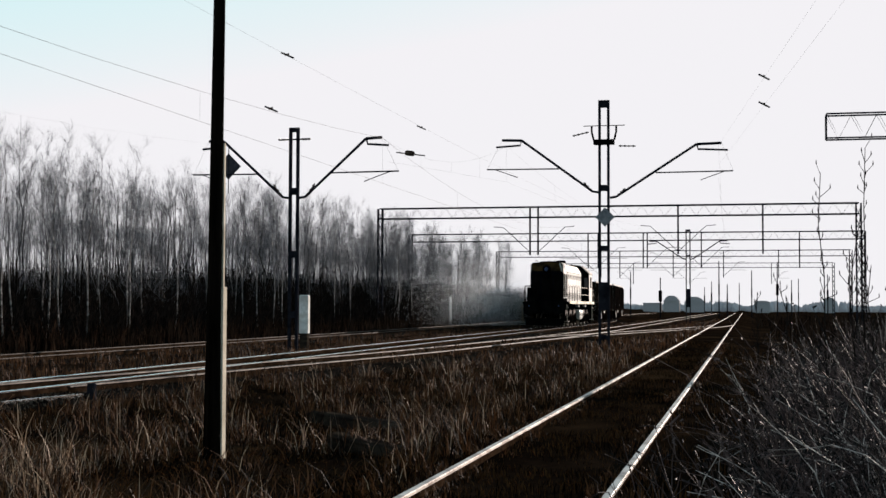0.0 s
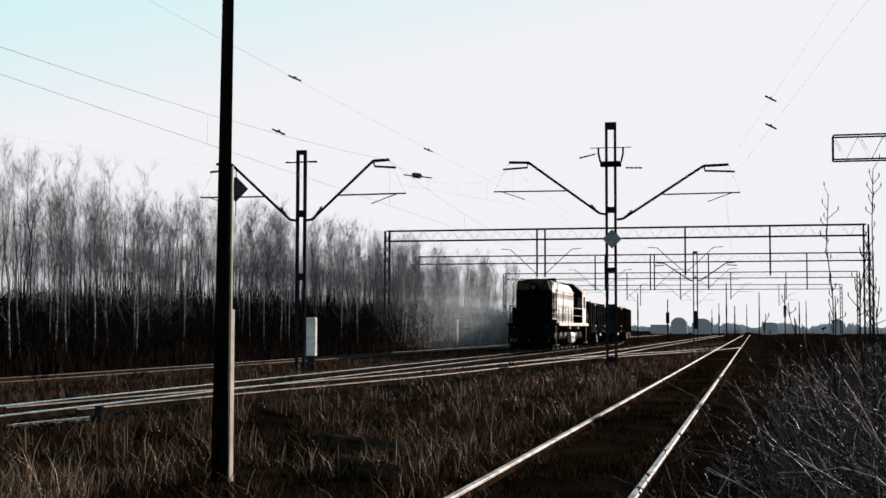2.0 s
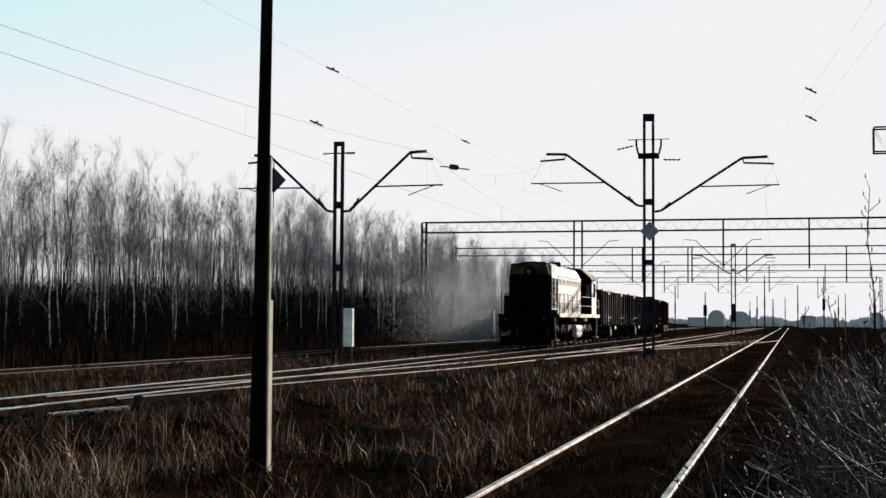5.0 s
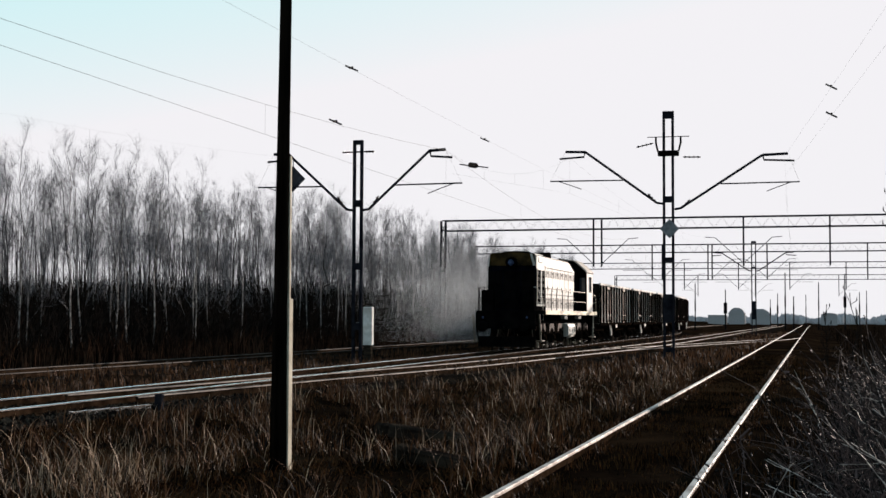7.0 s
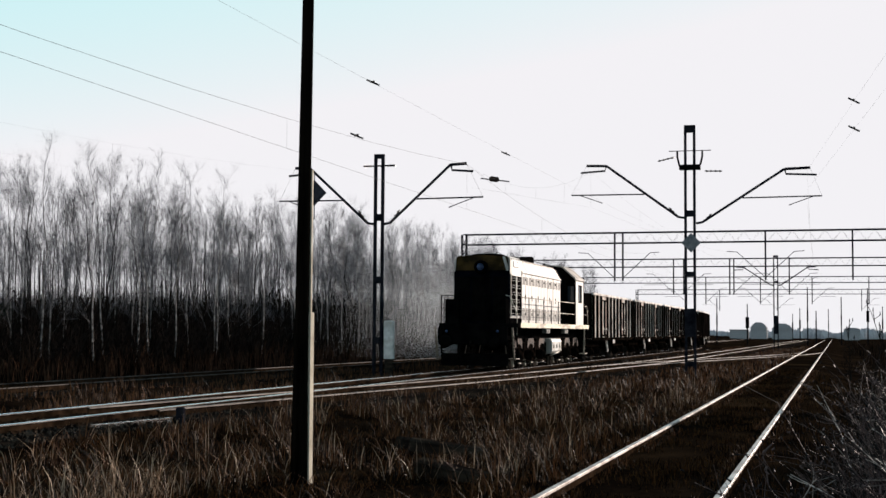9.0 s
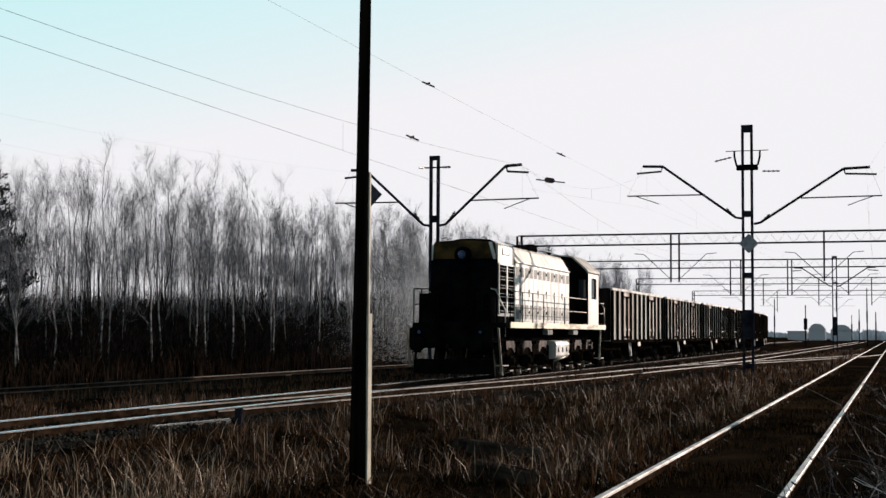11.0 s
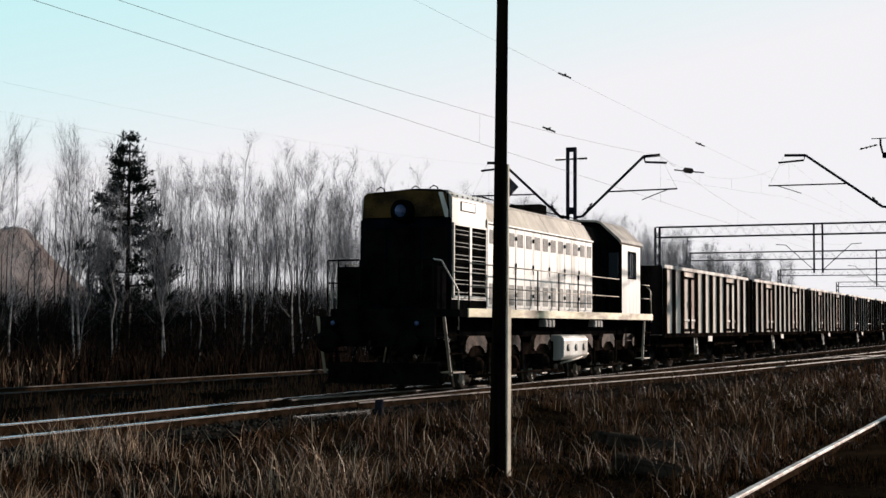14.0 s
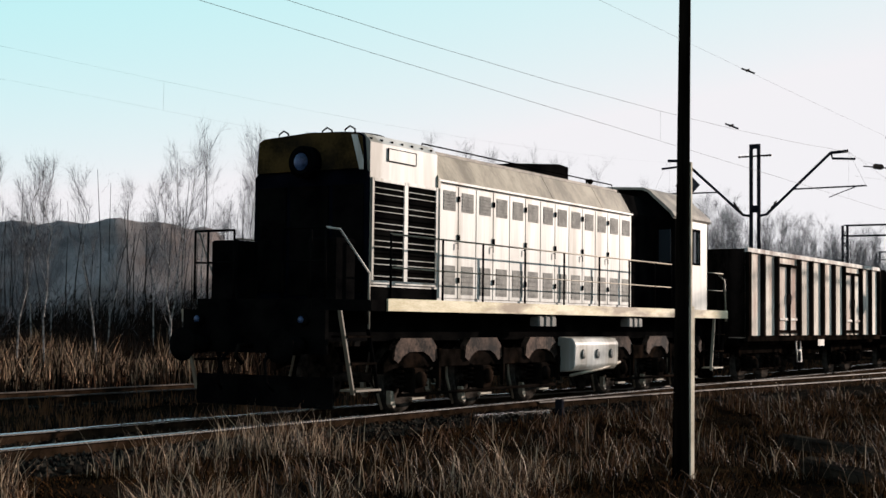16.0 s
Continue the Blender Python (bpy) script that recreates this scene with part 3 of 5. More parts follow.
        for x in (1.2, 0.95, 0.45):
            part("handrail_post", Mesh().tube([(s * x, -1.2, 1.72), (s * x, -1.2, 2.72)], 0.018, 6), BLACK_PAINT, t)
        part("front_rail", Mesh().tube([(s * 1.2, -1.2, 2.25), (s * 0.45, -1.2, 2.25)], 0.016, 6), BLACK_PAINT, t)
        part("platform_box", Mesh().slab(s * 0.9 - 0.25, s * 0.9 + 0.25, -0.9, -0.4, 1.72, 2.60, 0.02), BLACK_PAINT, t)
        # steps at the corners
        for y in (-0.85, 13.75):
            run = 0.34 if y < 0 else -0.2
            rail = [(y - 0.34, 1.56), (y - 0.31, 1.56), (y - 0.31 + run, 0.38), (y - 0.34 + run, 0.38)]
            st = part("step_stringer", Mesh().prism(rail, "x", s * 1.44 - 0.03, s * 1.44 + 0.03), CREAM_DIRTY, t, "worn slanting step rail")
            part("step_stringer", Mesh().prism([(u + 0.62, z) for u, z in rail], "x", s * 1.44 - 0.03, s * 1.44 + 0.03), BLACK_PAINT, t)
            for z in (0.42, 0.80, 1.18):
                k = y + run * (1.56 - z) / 1.18
                part("tread", Mesh().box(s * 1.36 - 0.14, s * 1.36 + 0.14, k - 0.32, k + 0.30, z, z + 0.03), UNDER if z > 0.5 else CREAM_DIRTY, st)
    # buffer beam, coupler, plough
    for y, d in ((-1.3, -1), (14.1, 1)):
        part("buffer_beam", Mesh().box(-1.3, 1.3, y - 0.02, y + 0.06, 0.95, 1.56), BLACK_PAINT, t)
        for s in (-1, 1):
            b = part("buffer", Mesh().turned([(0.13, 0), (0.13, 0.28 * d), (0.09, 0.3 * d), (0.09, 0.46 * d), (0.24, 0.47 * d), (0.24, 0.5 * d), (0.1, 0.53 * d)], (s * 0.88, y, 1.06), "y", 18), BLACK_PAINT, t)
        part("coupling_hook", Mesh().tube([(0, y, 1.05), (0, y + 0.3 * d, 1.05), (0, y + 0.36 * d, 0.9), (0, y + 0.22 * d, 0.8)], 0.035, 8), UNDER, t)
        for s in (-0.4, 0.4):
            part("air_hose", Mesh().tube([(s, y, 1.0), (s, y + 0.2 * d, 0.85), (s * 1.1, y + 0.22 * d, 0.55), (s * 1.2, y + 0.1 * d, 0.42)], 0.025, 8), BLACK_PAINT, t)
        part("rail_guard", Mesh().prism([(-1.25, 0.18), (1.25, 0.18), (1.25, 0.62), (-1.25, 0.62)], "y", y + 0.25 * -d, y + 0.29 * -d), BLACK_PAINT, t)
    # tanks and boxes below the frame
    bow = [(1.0, 0.50), (1.28, 0.53), (1.36, 0.62), (1.37, 1.04), (1.30, 1.14), (1.0, 1.16)]
    for s in (-1, 1):
        part("air_tank", Mesh().prism([(s * x, z) for x, z in bow], "y", 6.35, 8.3), CREAM, t, "pale dusty tank casing", bevel=0.03)
        for y in (6.7, 7.32, 7.95):
            part("tank_cap", Mesh().turned([(0.05, 1.36 * s), (0.09, 1.37 * s), (0.09, 1.385 * s), (0.03, 1.39 * s)], (0, y, 0.84), "x", 12), VENT, t)
        part("pipe", Mesh().tube([(s * 1.3, 6.3, 0.45), (s * 1.32, 7.6, 0.55), (s * 1.3, 8.5, 0.66)], 0.03, 6), CREAM_DIRTY, t)
        for y0 in (4.7, 8.55):
            for k in range(3):
                part("sand_box", Mesh().slab(s * 1.38 - 0.1, s * 1.38 + 0.1, y0 + k * 0.24, y0 + 0.2 + k * 0.24, 1.36, 1.54, 0.03), VENT, t)
    part("fuel_tank", Mesh().slab(-1.0, 1.0, 6.0, 8.6, 0.42, 1.12, 0.08), BLACK_PAINT, t)
    bogie(t, [1.3, 3.4, 5.5], 0.525, 1.02, UNDER, True)
    bogie(t, [8.9, 10.9, 12.9], 0.525, 1.02, UNDER, True)
    return t


def wagon(label):
    """An open coal wagon, 14 m over its buffers; its front buffers touch y = 0."""
    t = thing("coal_wagon", label, "goods wagon", group="wagons of the train")
    y0, y1, h = 0.62, 13.38, 1.42
    part("underframe", Mesh().box(-1.25, 1.25, y0, y1, 0.92, 1.10).box(-0.25, 0.25, y0, y1, 0.78, 0.95), UNDER, t)
    part("floor", Mesh().box(-h, h, y0, y1, 1.10, 1.17), WAGON_SIDE, t)
    for s in (-1, 1):
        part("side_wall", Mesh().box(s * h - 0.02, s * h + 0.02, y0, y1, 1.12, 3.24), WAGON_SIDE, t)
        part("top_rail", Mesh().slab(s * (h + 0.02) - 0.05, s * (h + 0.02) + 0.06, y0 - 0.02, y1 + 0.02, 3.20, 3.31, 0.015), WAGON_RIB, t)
        part("bottom_rail", Mesh().box(s * (h + 0.02) - 0.04, s * (h + 0.02) + 0.05, y0, y1, 1.02, 1.16), UNDER, t)
        ys = y0 + 0.07 + np.cumsum([0.0, 1.1, 1.1, 1.91, 1.1, 1.1, 1.1, 1.1, 1.91, 1.1, 1.1])
        x = s * (h + 0.02)
        # near-black ribs widen the shadow bands between the pale panels
        for k, y in enumerate(ys):
            w = 0.12 if k in (0, 10) else 0.095
            prof = [(x, y - w), (x + 0.095 * s, y - w * 0.75), (x + 0.095 * s, y + w * 0.75), (x, y + w)]
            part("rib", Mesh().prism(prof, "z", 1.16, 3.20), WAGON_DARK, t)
        for k in (2, 7):
            mid = (ys[k] + ys[k + 1]) / 2
            for d in (-1, 1):
                a, b = sorted((mid + 0.02 * d, mid + 0.83 * d))
                leaf = part("side_door", Mesh().slab(x - 0.02, x + 0.02, a, b, 1.24, 3.0, 0.008), WAGON_SIDE, t, "pale door leaf in a dark frame")
                rim = Mesh()
                for p, q, c, e in ((a, a + 0.06, 1.22, 3.02), (b - 0.06, b, 1.22, 3.02), (a, b, 2.95, 3.02), (a, b, 1.22, 1.30)):
                    rim.box(min(x, x + 0.055 * s), max(x, x + 0.055 * s), p, q, c, e)
                part("door_frame", rim, WAGON_DARK, leaf)
                part("door_hinge", Mesh().box(x + 0.04 * s - 0.02, x + 0.04 * s + 0.02, a + 0.1, b - 0.1, 1.55, 1.61), WAGON_RIB, leaf)
            part("door_bar", Mesh().tube([(x + 0.08 * s, mid, 1.12), (x + 0.08 * s, mid, 3.0)], 0.03, 6).box(x + 0.06 * s - 0.03, x + 0.06 * s + 0.03, mid - 0.12, mid + 0.12, 1.98, 2.22), WAGON_DARK, t, "dark locking bar of the doors")
    for y in (y0, y1):
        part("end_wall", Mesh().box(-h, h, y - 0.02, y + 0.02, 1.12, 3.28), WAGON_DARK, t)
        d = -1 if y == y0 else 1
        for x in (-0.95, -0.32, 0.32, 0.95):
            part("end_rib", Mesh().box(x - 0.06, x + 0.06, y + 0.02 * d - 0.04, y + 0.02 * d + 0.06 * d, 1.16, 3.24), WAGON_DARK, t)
        for s in (-1, 1):
            part("buffer", Mesh().turned([(0.12, 0), (0.12, 0.3 * d), (0.08, 0.32 * d), (0.08, 0.52 * d), (0.23, 0.53 * d), (0.23, 0.57 * d), (0.1, 0.6 * d)], (s * 0.88, y, 1.06), "y", 14), UNDER, t)
    for s in (-1, 1):
        part("number_plate", Mesh().box(s * (h + 0.06), s * (h + 0.075), 6.5, 7.1, 0.86, 1.04), WAGON_RIB, t)
        part("step", Mesh().tube([(s * 1.40, 4.75, 1.04), (s * 1.44, 4.75, 0.45), (s * 1.44, 5.1, 0.45), (s * 1.40, 5.1, 1.04)], 0.028, 6).tube([(s * 1.42, 4.75, 0.75), (s * 1.42, 5.1, 0.75)], 0.025, 6), WAGON_RIB, t)
    part("load", heap(h - 0.05, y0 + 0.1, y1 - 0.1), COAL, t, "dark coal load below the rim")
    bogie(t, [2.05, 3.85], 0.46, 1.0, UNDER, False)
    bogie(t, [10.15, 11.95], 0.46, 1.0, UNDER, False)
    return t


COAL = mat("coal", (0.006, 0.006, 0.006), (0.03, 0.028, 0.026), 0.6, scale=6, fine=30, bump=0.9)


def heap(w, y0, y1):
    m, nx, ny = Mesh(), 8, 40
    v = [(-w + 2 * w * i / nx, y0 + (y1 - y0) * j / ny, 2.75 + 0.25 * math.sin(math.pi * i / nx) + 0.08 * noise.noise(Vector((i, j, 0.5)))) for i in range(nx + 1) for j in range(ny + 1)]
    f = [(i * (ny + 1) + j, (i + 1) * (ny + 1) + j, (i + 1) * (ny + 1) + j + 1, i * (ny + 1) + j + 1) for i in range(nx) for j in range(ny)]
    return m.add(v, f)


LOCO = locomotive()
WAGONS = [wagon("open coal wagon with sheets paled for sunlight and ribs darkened for shade")]
for _ in range(7):
    WAGONS.append(copy_thing(WAGONS[0], Matrix.Identity(4)))


# ---- poles, masts and wires ----
def near_pole():
    t = thing("timber_pole", "dark timber pole on a pale concrete stub in the grass", "pole", (-5.98, 14.82, -0.4))
    # the shaft's near-black colour includes the shade on its visible face
    part("shaft", Mesh().tube([(-0.045, 0, -0.1), (-0.04, 0, 1.0), (-0.035, 0, 2.1), (-0.005, 0, 5.6), (0.02, 0, 9.0)], 0.108, 14, 0.055), WOOD_POLE, t)
    part("stub", Mesh().slab(0.045, 0.074, 0.0, 0.12, -0.2, 2.03, 0.006), CONCRETE, t, "weathered concrete stub")
    # pale strip added for the sunlit edge of the shaft above the stub
    part("edge_strip", Mesh().slab(0.04, 0.064, 0.02, 0.07, 2.03, 3.7, 0.004), CONCRETE, t)
    return t


def insulator(parent, a, b, n=3, r=0.07):
    a, b = Vector(a), Vector(b)
    m = Mesh()
    m.tube([a, b], 0.025, 6)
    for k in range(n):
        p = a.lerp(b, (k + 0.5) / n)
        d = (b - a).normalized() * 0.03
        m.tube([p - d, p + d], r, 10, r * 0.6)
    part("insulator", m, PORCELAIN, parent, "dark porcelain insulator")


def cantilever(parent, s, x0, z0, x1, z1, xt, za, xa0, xa1, zt=None):
    """One arm of a mast: a raking strut, its tip and the level steady arm."""
    zt = zt or z1 + 0.03
    part("strut_arm", Mesh().tube([(s * x0, 0, z0), (s * (x0 + 0.25), 0, z0 + 0.04), (s * x1, 0, z1)], 0.05, 8), STEEL, parent)
    part("arm_tip", Mesh().tube([(s * x1, 0, z1), (s * xt, 0, zt)], 0.055, 8), STEEL, parent)
    part("arm_tip", Mesh().tube([(s * (x1 + 0.02), 0, z1 - 0.02), (s * (x1 + 0.06), 0, z1 - 0.2), (s * (xt + 0.25), 0, z1 - 0.26)], 0.04, 8), STEEL, parent)
    part("steady_arm", Mesh().tube([(s * xa0, 0, za), (s * xa1, 0, za + 0.02)], 0.03, 6), STEEL, parent)
    part("steady_arm", Mesh().tube([(s * (xa1 - 0.35), 0.05, za + 0.01), (s * (xa1 - 0.9), 0.05, za - 0.18), (s * (xa1 - 1.3), 0.05, za - 0.33)], 0.018, 6), STEEL, parent)
    insulator(parent, (s * (x0 + 0.3), 0, z0 + 0.08), (s * (x0 + 0.62), 0, z0 + (z1 - z0) * 0.62 / (x1 - x0)), 3, 0.06)
    part("hanger", Mesh().tube([(s * xt, 0, zt), (s * xa1, 0, za)], 0.003, 4), COPPER, parent)


def lattice_mast(at, top, gap, plates):
    t = thing("catenary_mast", "", "catenary mast", at)
    for s in (-1, 1):
        w = gap / 2
        prof = [(s * w - 0.05, -0.06), (s * w + 0.05, -0.06), (s * w + 0.05, -0.045), (s * w - 0.035, -0.045), (s * w - 0.035, 0.045), (s * w + 0.05, 0.045), (s * w + 0.05, 0.06), (s * w - 0.05, 0.06)]
        if s > 0:
            prof = [(2 * s * w - x, y) for x, y in prof]
        part("leg", Mesh().prism(prof, "z", 0.0, top), STEEL, t)
    for z0, z1 in plates:
        part("batten_plate", Mesh().box(-gap / 2 - 0.04, gap / 2 + 0.04, -0.068, -0.06, z0, z1), STEEL, t)
        part("batten_plate", Mesh().box(-gap / 2 - 0.04, gap / 2 + 0.04, 0.06, 0.068, z0, z1), STEEL, t)
    part("footing", Mesh().slab(-0.45, 0.45, -0.4, 0.4, -0.3, 0.02, 0.05), SLEEPER, t, "low dirty concrete footing")
    return t


def diamond(parent, x, y, z, r, material):
    part("diamond_board", Mesh().prism([(x - r, z), (x, z - r), (x + r, z), (x, z + r)], "y", y - 0.012, y + 0.012), material, parent, "diamond-shaped sign board")


def mast_a():
    t = lattice_mast((-16.14, 47.3, -0.25), 8.16, 0.28, [(8.0, 8.16), (5.7, 5.95), (3.4, 3.65), (1.2, 1.45)])
    tagged(t, "twin-channel steel mast with two raking arms between tracks")
    for s in (-1, 1):
        cantilever(t, s, 0.18, 5.58, 2.72, 7.70, 3.32, 6.48, 1.32, 3.95)
    t["label"] = "twin-channel steel mast with two raking arms between tracks"
    part("cross_bar", Mesh().tube([(-0.6, 0, 7.72), (0.6, 0, 7.74)], 0.03, 6), STEEL, t)
    for s in (-1, 1):
        insulator(t, (s * 0.3, 0, 7.73), (s * 0.62, 0, 7.73), 3, 0.05)
    p = thing("lineside_cabinet", "narrow whitewashed cabinet on a dark plinth beside the mast foot", "cabinet", (-15.62, 47.05, -0.25))
    part("cabinet", Mesh().slab(-0.17, 0.17, -0.13, 0.13, 0.66, 2.04, 0.03), WHITEWASH, p)
    part("plinth", Mesh().slab(-0.14, 0.14, -0.11, 0.11, 0, 0.66, 0.02), SLEEPER, p, "dark stained plinth")


def mast_b():
    t = lattice_mast((-5.72, 56.0, -0.35), 10.25, 0.36, [(9.95, 10.25), (6.5, 6.75), (4.05, 4.25), (1.6, 2.75), (0.4, 0.6)])
    tagged(t, "tall twin-channel steel mast with switch gear and raking arms")
    cantilever(t, -1, 0.22, 6.45, 3.42, 8.66, 4.25, 7.45, 1.85, 4.9)
    cantilever(t, 1, 0.25, 6.22, 3.75, 8.35, 4.75, 7.22, 2.1, 5.2)
    diamond(t, 0.05, -0.12, 5.42, 0.40, SIGN_GREY)
    gear = part("switch_gear", Mesh().slab(-0.42, 0.42, -0.2, 0.2, 8.42, 8.62, 0.04), BLACK_PAINT, t, "dark overhead line switch")
    for x in (-0.42, 0.42):
        part("switch_horn", Mesh().tube([(x, 0, 8.6), (x * 1.2, 0, 8.95), (x * 1.2, 0, 9.18)], 0.04, 8), BLACK_PAINT, gear)
    part("cross_bar", Mesh().tube([(-0.85, 0, 9.2), (0.85, 0, 9.2)], 0.018, 6), STEEL, t)
    insulator(t, (-1.3, 0, 8.8), (-0.62, 0, 8.95), 4, 0.05)
    insulator(t, (0.6, 0, 8.35), (1.3, 0, 8.33), 4, 0.05)


def mast_c():
    t = lattice_mast((-5.4, 130.0, -0.35), 9.0, 0.36, [(8.8, 9.0), (6.4, 6.6), (1.7, 3.4)])
    tagged(t, "distant twin-channel steel mast with a dark plate")
    for s in (-1, 1):
        cantilever(t, s, 0.22, 6.2, 2.9, 7.9, 3.6, 7.0, 1.8, 4.2)


def gantry(y, x0, x1, drops, group):
    """A portal over all the tracks: two posts, a lattice beam and hanging droppers with arms."""
    t = thing("catenary_gantry", "long lattice steel portal over the tracks with hanging droppers", "catenary gantry", (0, y, -0.3), group)
    top, low = 9.05, 8.28
    for x in (x0, x1):
        p = part("post", Mesh().box(x - 0.22, x - 0.12, -0.16, 0.16, 0, top).box(x + 0.12, x + 0.22, -0.16, 0.16, 0, top), STEEL, t)
        lace = Mesh()
        for k in range(11):
            z = k * 0.8
            lace.tube([(x - 0.17, -0.13, z), (x + 0.17, -0.13, z + 0.8)], 0.025, 4)
            lace.tube([(x + 0.17, 0.13, z), (x - 0.17, 0.13, z + 0.8)], 0.025, 4)
        part("lacing", lace, STEEL, p)
    for z in (low, top):
        for d in (-0.3, 0.3):
            part("chord", Mesh().box(x0, x1, d - 0.04, d + 0.04, z - 0.045, z + 0.045), STEEL, t)
    lace, n = Mesh(), int((x1 - x0) / 1.1)
    for k in range(n):
        a, b = x0 + (x1 - x0) * k / n, x0 + (x1 - x0) * (k + 1) / n
        mid = (a + b) / 2
        for d in (-0.3, 0.3):
            lace.tube([(a, d, low), (mid, d, top), (b, d, low)], 0.008 if mid < -19 else 0.005, 4)
    tagged(part("beam_lacing", lace, STEEL, t), kind="stuff")
    for x, arms in drops:
        part("dropper", Mesh().box(x - 0.06, x + 0.06, -0.06, 0.06, 5.5, top), STEEL, t)
        for s in arms:
            part("strut_arm", Mesh().tube([(x, 0, 5.7), (x + s * 2.0, 0, 7.55), (x + s * 2.7, 0, 7.6)], 0.028, 6), STEEL, t)
            part("steady_arm", Mesh().tube([(x + s * 1.0, 0, 6.5), (x + s * 2.9, 0, 6.5)], 0.02, 5), STEEL, t)
    return t


def wire(name, label, points, r=0.008, parent=None):
    ob = tagged(new(name, Mesh().tube(points, r, 5).done(name, COPPER)), label, "wire")
    return ob


def overhead(spans, contact, sag, r=0.004):
    """Contact and messenger wire over one track, hung from support to support."""
    t = thing("overhead_line", "thin blackened contact and messenger wires over a track", "overhead wire")
    lo, up = [], []
    for (y0, z0, xa), (y1, z1, xb) in zip(spans, spans[1:]):
        for k in range(12):
            u = k / 12
            x = xa + (xb - xa) * u
            lo.append((x, y0 + (y1 - y0) * u, contact))
            up.append((x, y0 + (y1 - y0) * u, z0 + (z1 - z0) * u - sag * 4 * u * (1 - u)))
    part("contact_wire", Mesh().tube(lo, r, 5), COPPER, t)
    part("messenger_wire", Mesh().tube(up, r, 5), COPPER, t)
    for k in range(3, len(lo) - 1, 3):
        part("dropper_wire", Mesh().tube([lo[k], up[k]], 0.002, 4), COPPER, t)
    return t


near_pole()
mast_a()
mast_b()
mast_c()
DROPS = [(-15.7, (-1,)), (-15.1, (1,)), (-4.86, (-1, 1)), (1.12, ())]
gantry(100, -27.2, 7.7, DROPS, "portals down the line")
gantry(137, -34.0, 11.0, [(-15.6, (-1,)), (-14.6, (1,)), (-10.1, ()), (-9.7, (1,)), (-4.4, (-1, 1)), (5.0, ())], "portals down the line")
gantry(182, -33.0, 13.0, [(-19, (-1,)), (-16.5, (1,)), (-9.5, (-1, 1)), (-3, (1,)), (4.0, ())], "portals down the line")
gantry(235, -33.0, 14.0, [(-19, (-1,)), (-9.5, (-1, 1)), (4.0, (1,))], "portals down the line")
overhead([(-80, 7.2, MAIN_X), (-20, 7.2, MAIN_X - 0.1), (47.3, 7.45, -12.8), (100, 7.3, -12.9), (137, 7.3, -13.2)], 5.82, 1.12)
overhead([(-30, 7.2, FAR_X), (-6, 7.0, FAR_X), (47.3, 7.4, -19.4), (100, 7.3, FAR_X), (160, 7.3, FAR_X)], 5.7, 0.9, 0.001)
overhead([(47.3, 7.3, -12.6), (56, 8.1, -9.8), (100, 7.3, -7.7), (137, 7.3, -7.4), (182, 7.3, -7.0)], 6.6, 0.7, 0.0018)
overhead([(56, 8.05, -1.1), (100, 7.3, -1.6), (137, 7.3, -1.7), (182, 7.3, -1.8)], 6.6, 0.7, 0.0018)
for z in (8.0, 7.2):
    wire("cross_span_wire", "thin dark wire from the mast towards the scrub", [(-1.05 + 0.0975 * (56 - y), y, z) for y in (56, 48, 40, 30, 18)], 0.0015)
wire("feeder_wire", "thin dark feeder wire high over the main track", [(-12.3, y, 8.25 + 0.0001 * (y - 20) ** 2) for y in range(-20, 101, 8)], 0.0025)
for x, y, z in ((-12.3, 51.2, 8.3), (-12.3, 35.4, 8.27), (-12.65, 50.9, 7.25), (-12.65, 35.1, 6.75), (0.51, 40, 8.0), (0.51, 40, 7.2)):
    t = thing("line_insulator", "dark insulator string hung in an overhead wire", "insulator", (x, y, z), "insulators in the wires")
    big = 2.2 if z < 7.4 and y > 50 else 0.6
    for k in range(4):
        part("disc", Mesh().tube([(0, (k - 2) * 0.12 * big, 0.02 * k), (0, (k - 1.4) * 0.12 * big, 0.02 * k)], 0.05 * big, 8, 0.03 * big), PORCELAIN, t)
    part("clamp", Mesh().tube([(-0.25 * big, -0.1, 0.08), (0.25 * big, 0.1, -0.05)], 0.025, 6), STEEL, t)
board = thing("hanging_board", "dark diamond board hung below the far overhead wire", "sign", (-19.4, 49.1, 6.73))
diamond(board, 0, 0, 0, 0.5, SIGN_DARK)
part("hanger", Mesh().tube([(0, 0, -1.05), (0, 0, 0.72)], 0.02, 5), STEEL, board)


def side_truss():
    """The free end of a lattice signal beam that reaches in over the scrub."""
    t = thing("signal_beam", "blue-grey lattice beam of a signal bridge", "signal bridge", (0, 65, 0))
    x0, x1, z0, z1 = 3.6, 16.0, 9.16, 10.28
    for z in (z0, z1):
        for d in (-0.4, 0.4):
            part("chord", Mesh().box(x0, x1, d - 0.03, d + 0.03, z - 0.035, z + 0.035), STEEL, t)
    m = Mesh()
    for k in range(11):
        a = x0 + k * 1.13
        for d in (-0.4, 0.4):
            m.tube([(a, d, z1), (a + 0.28, d, z0 + 0.6), (a + 0.56, d, z0), (a + 1.13, d, z1)], 0.008, 4)
    part("beam_lacing", m, STEEL, t)
    part("end_frame", Mesh().box(x0 - 0.03, x0 + 0.03, -0.4, 0.4, z0, z1), STEEL, t)
    part("post", Mesh().box(15.6, 16.0, -0.4, 0.4, -0.5, z1), STEEL, t)


side_truss()


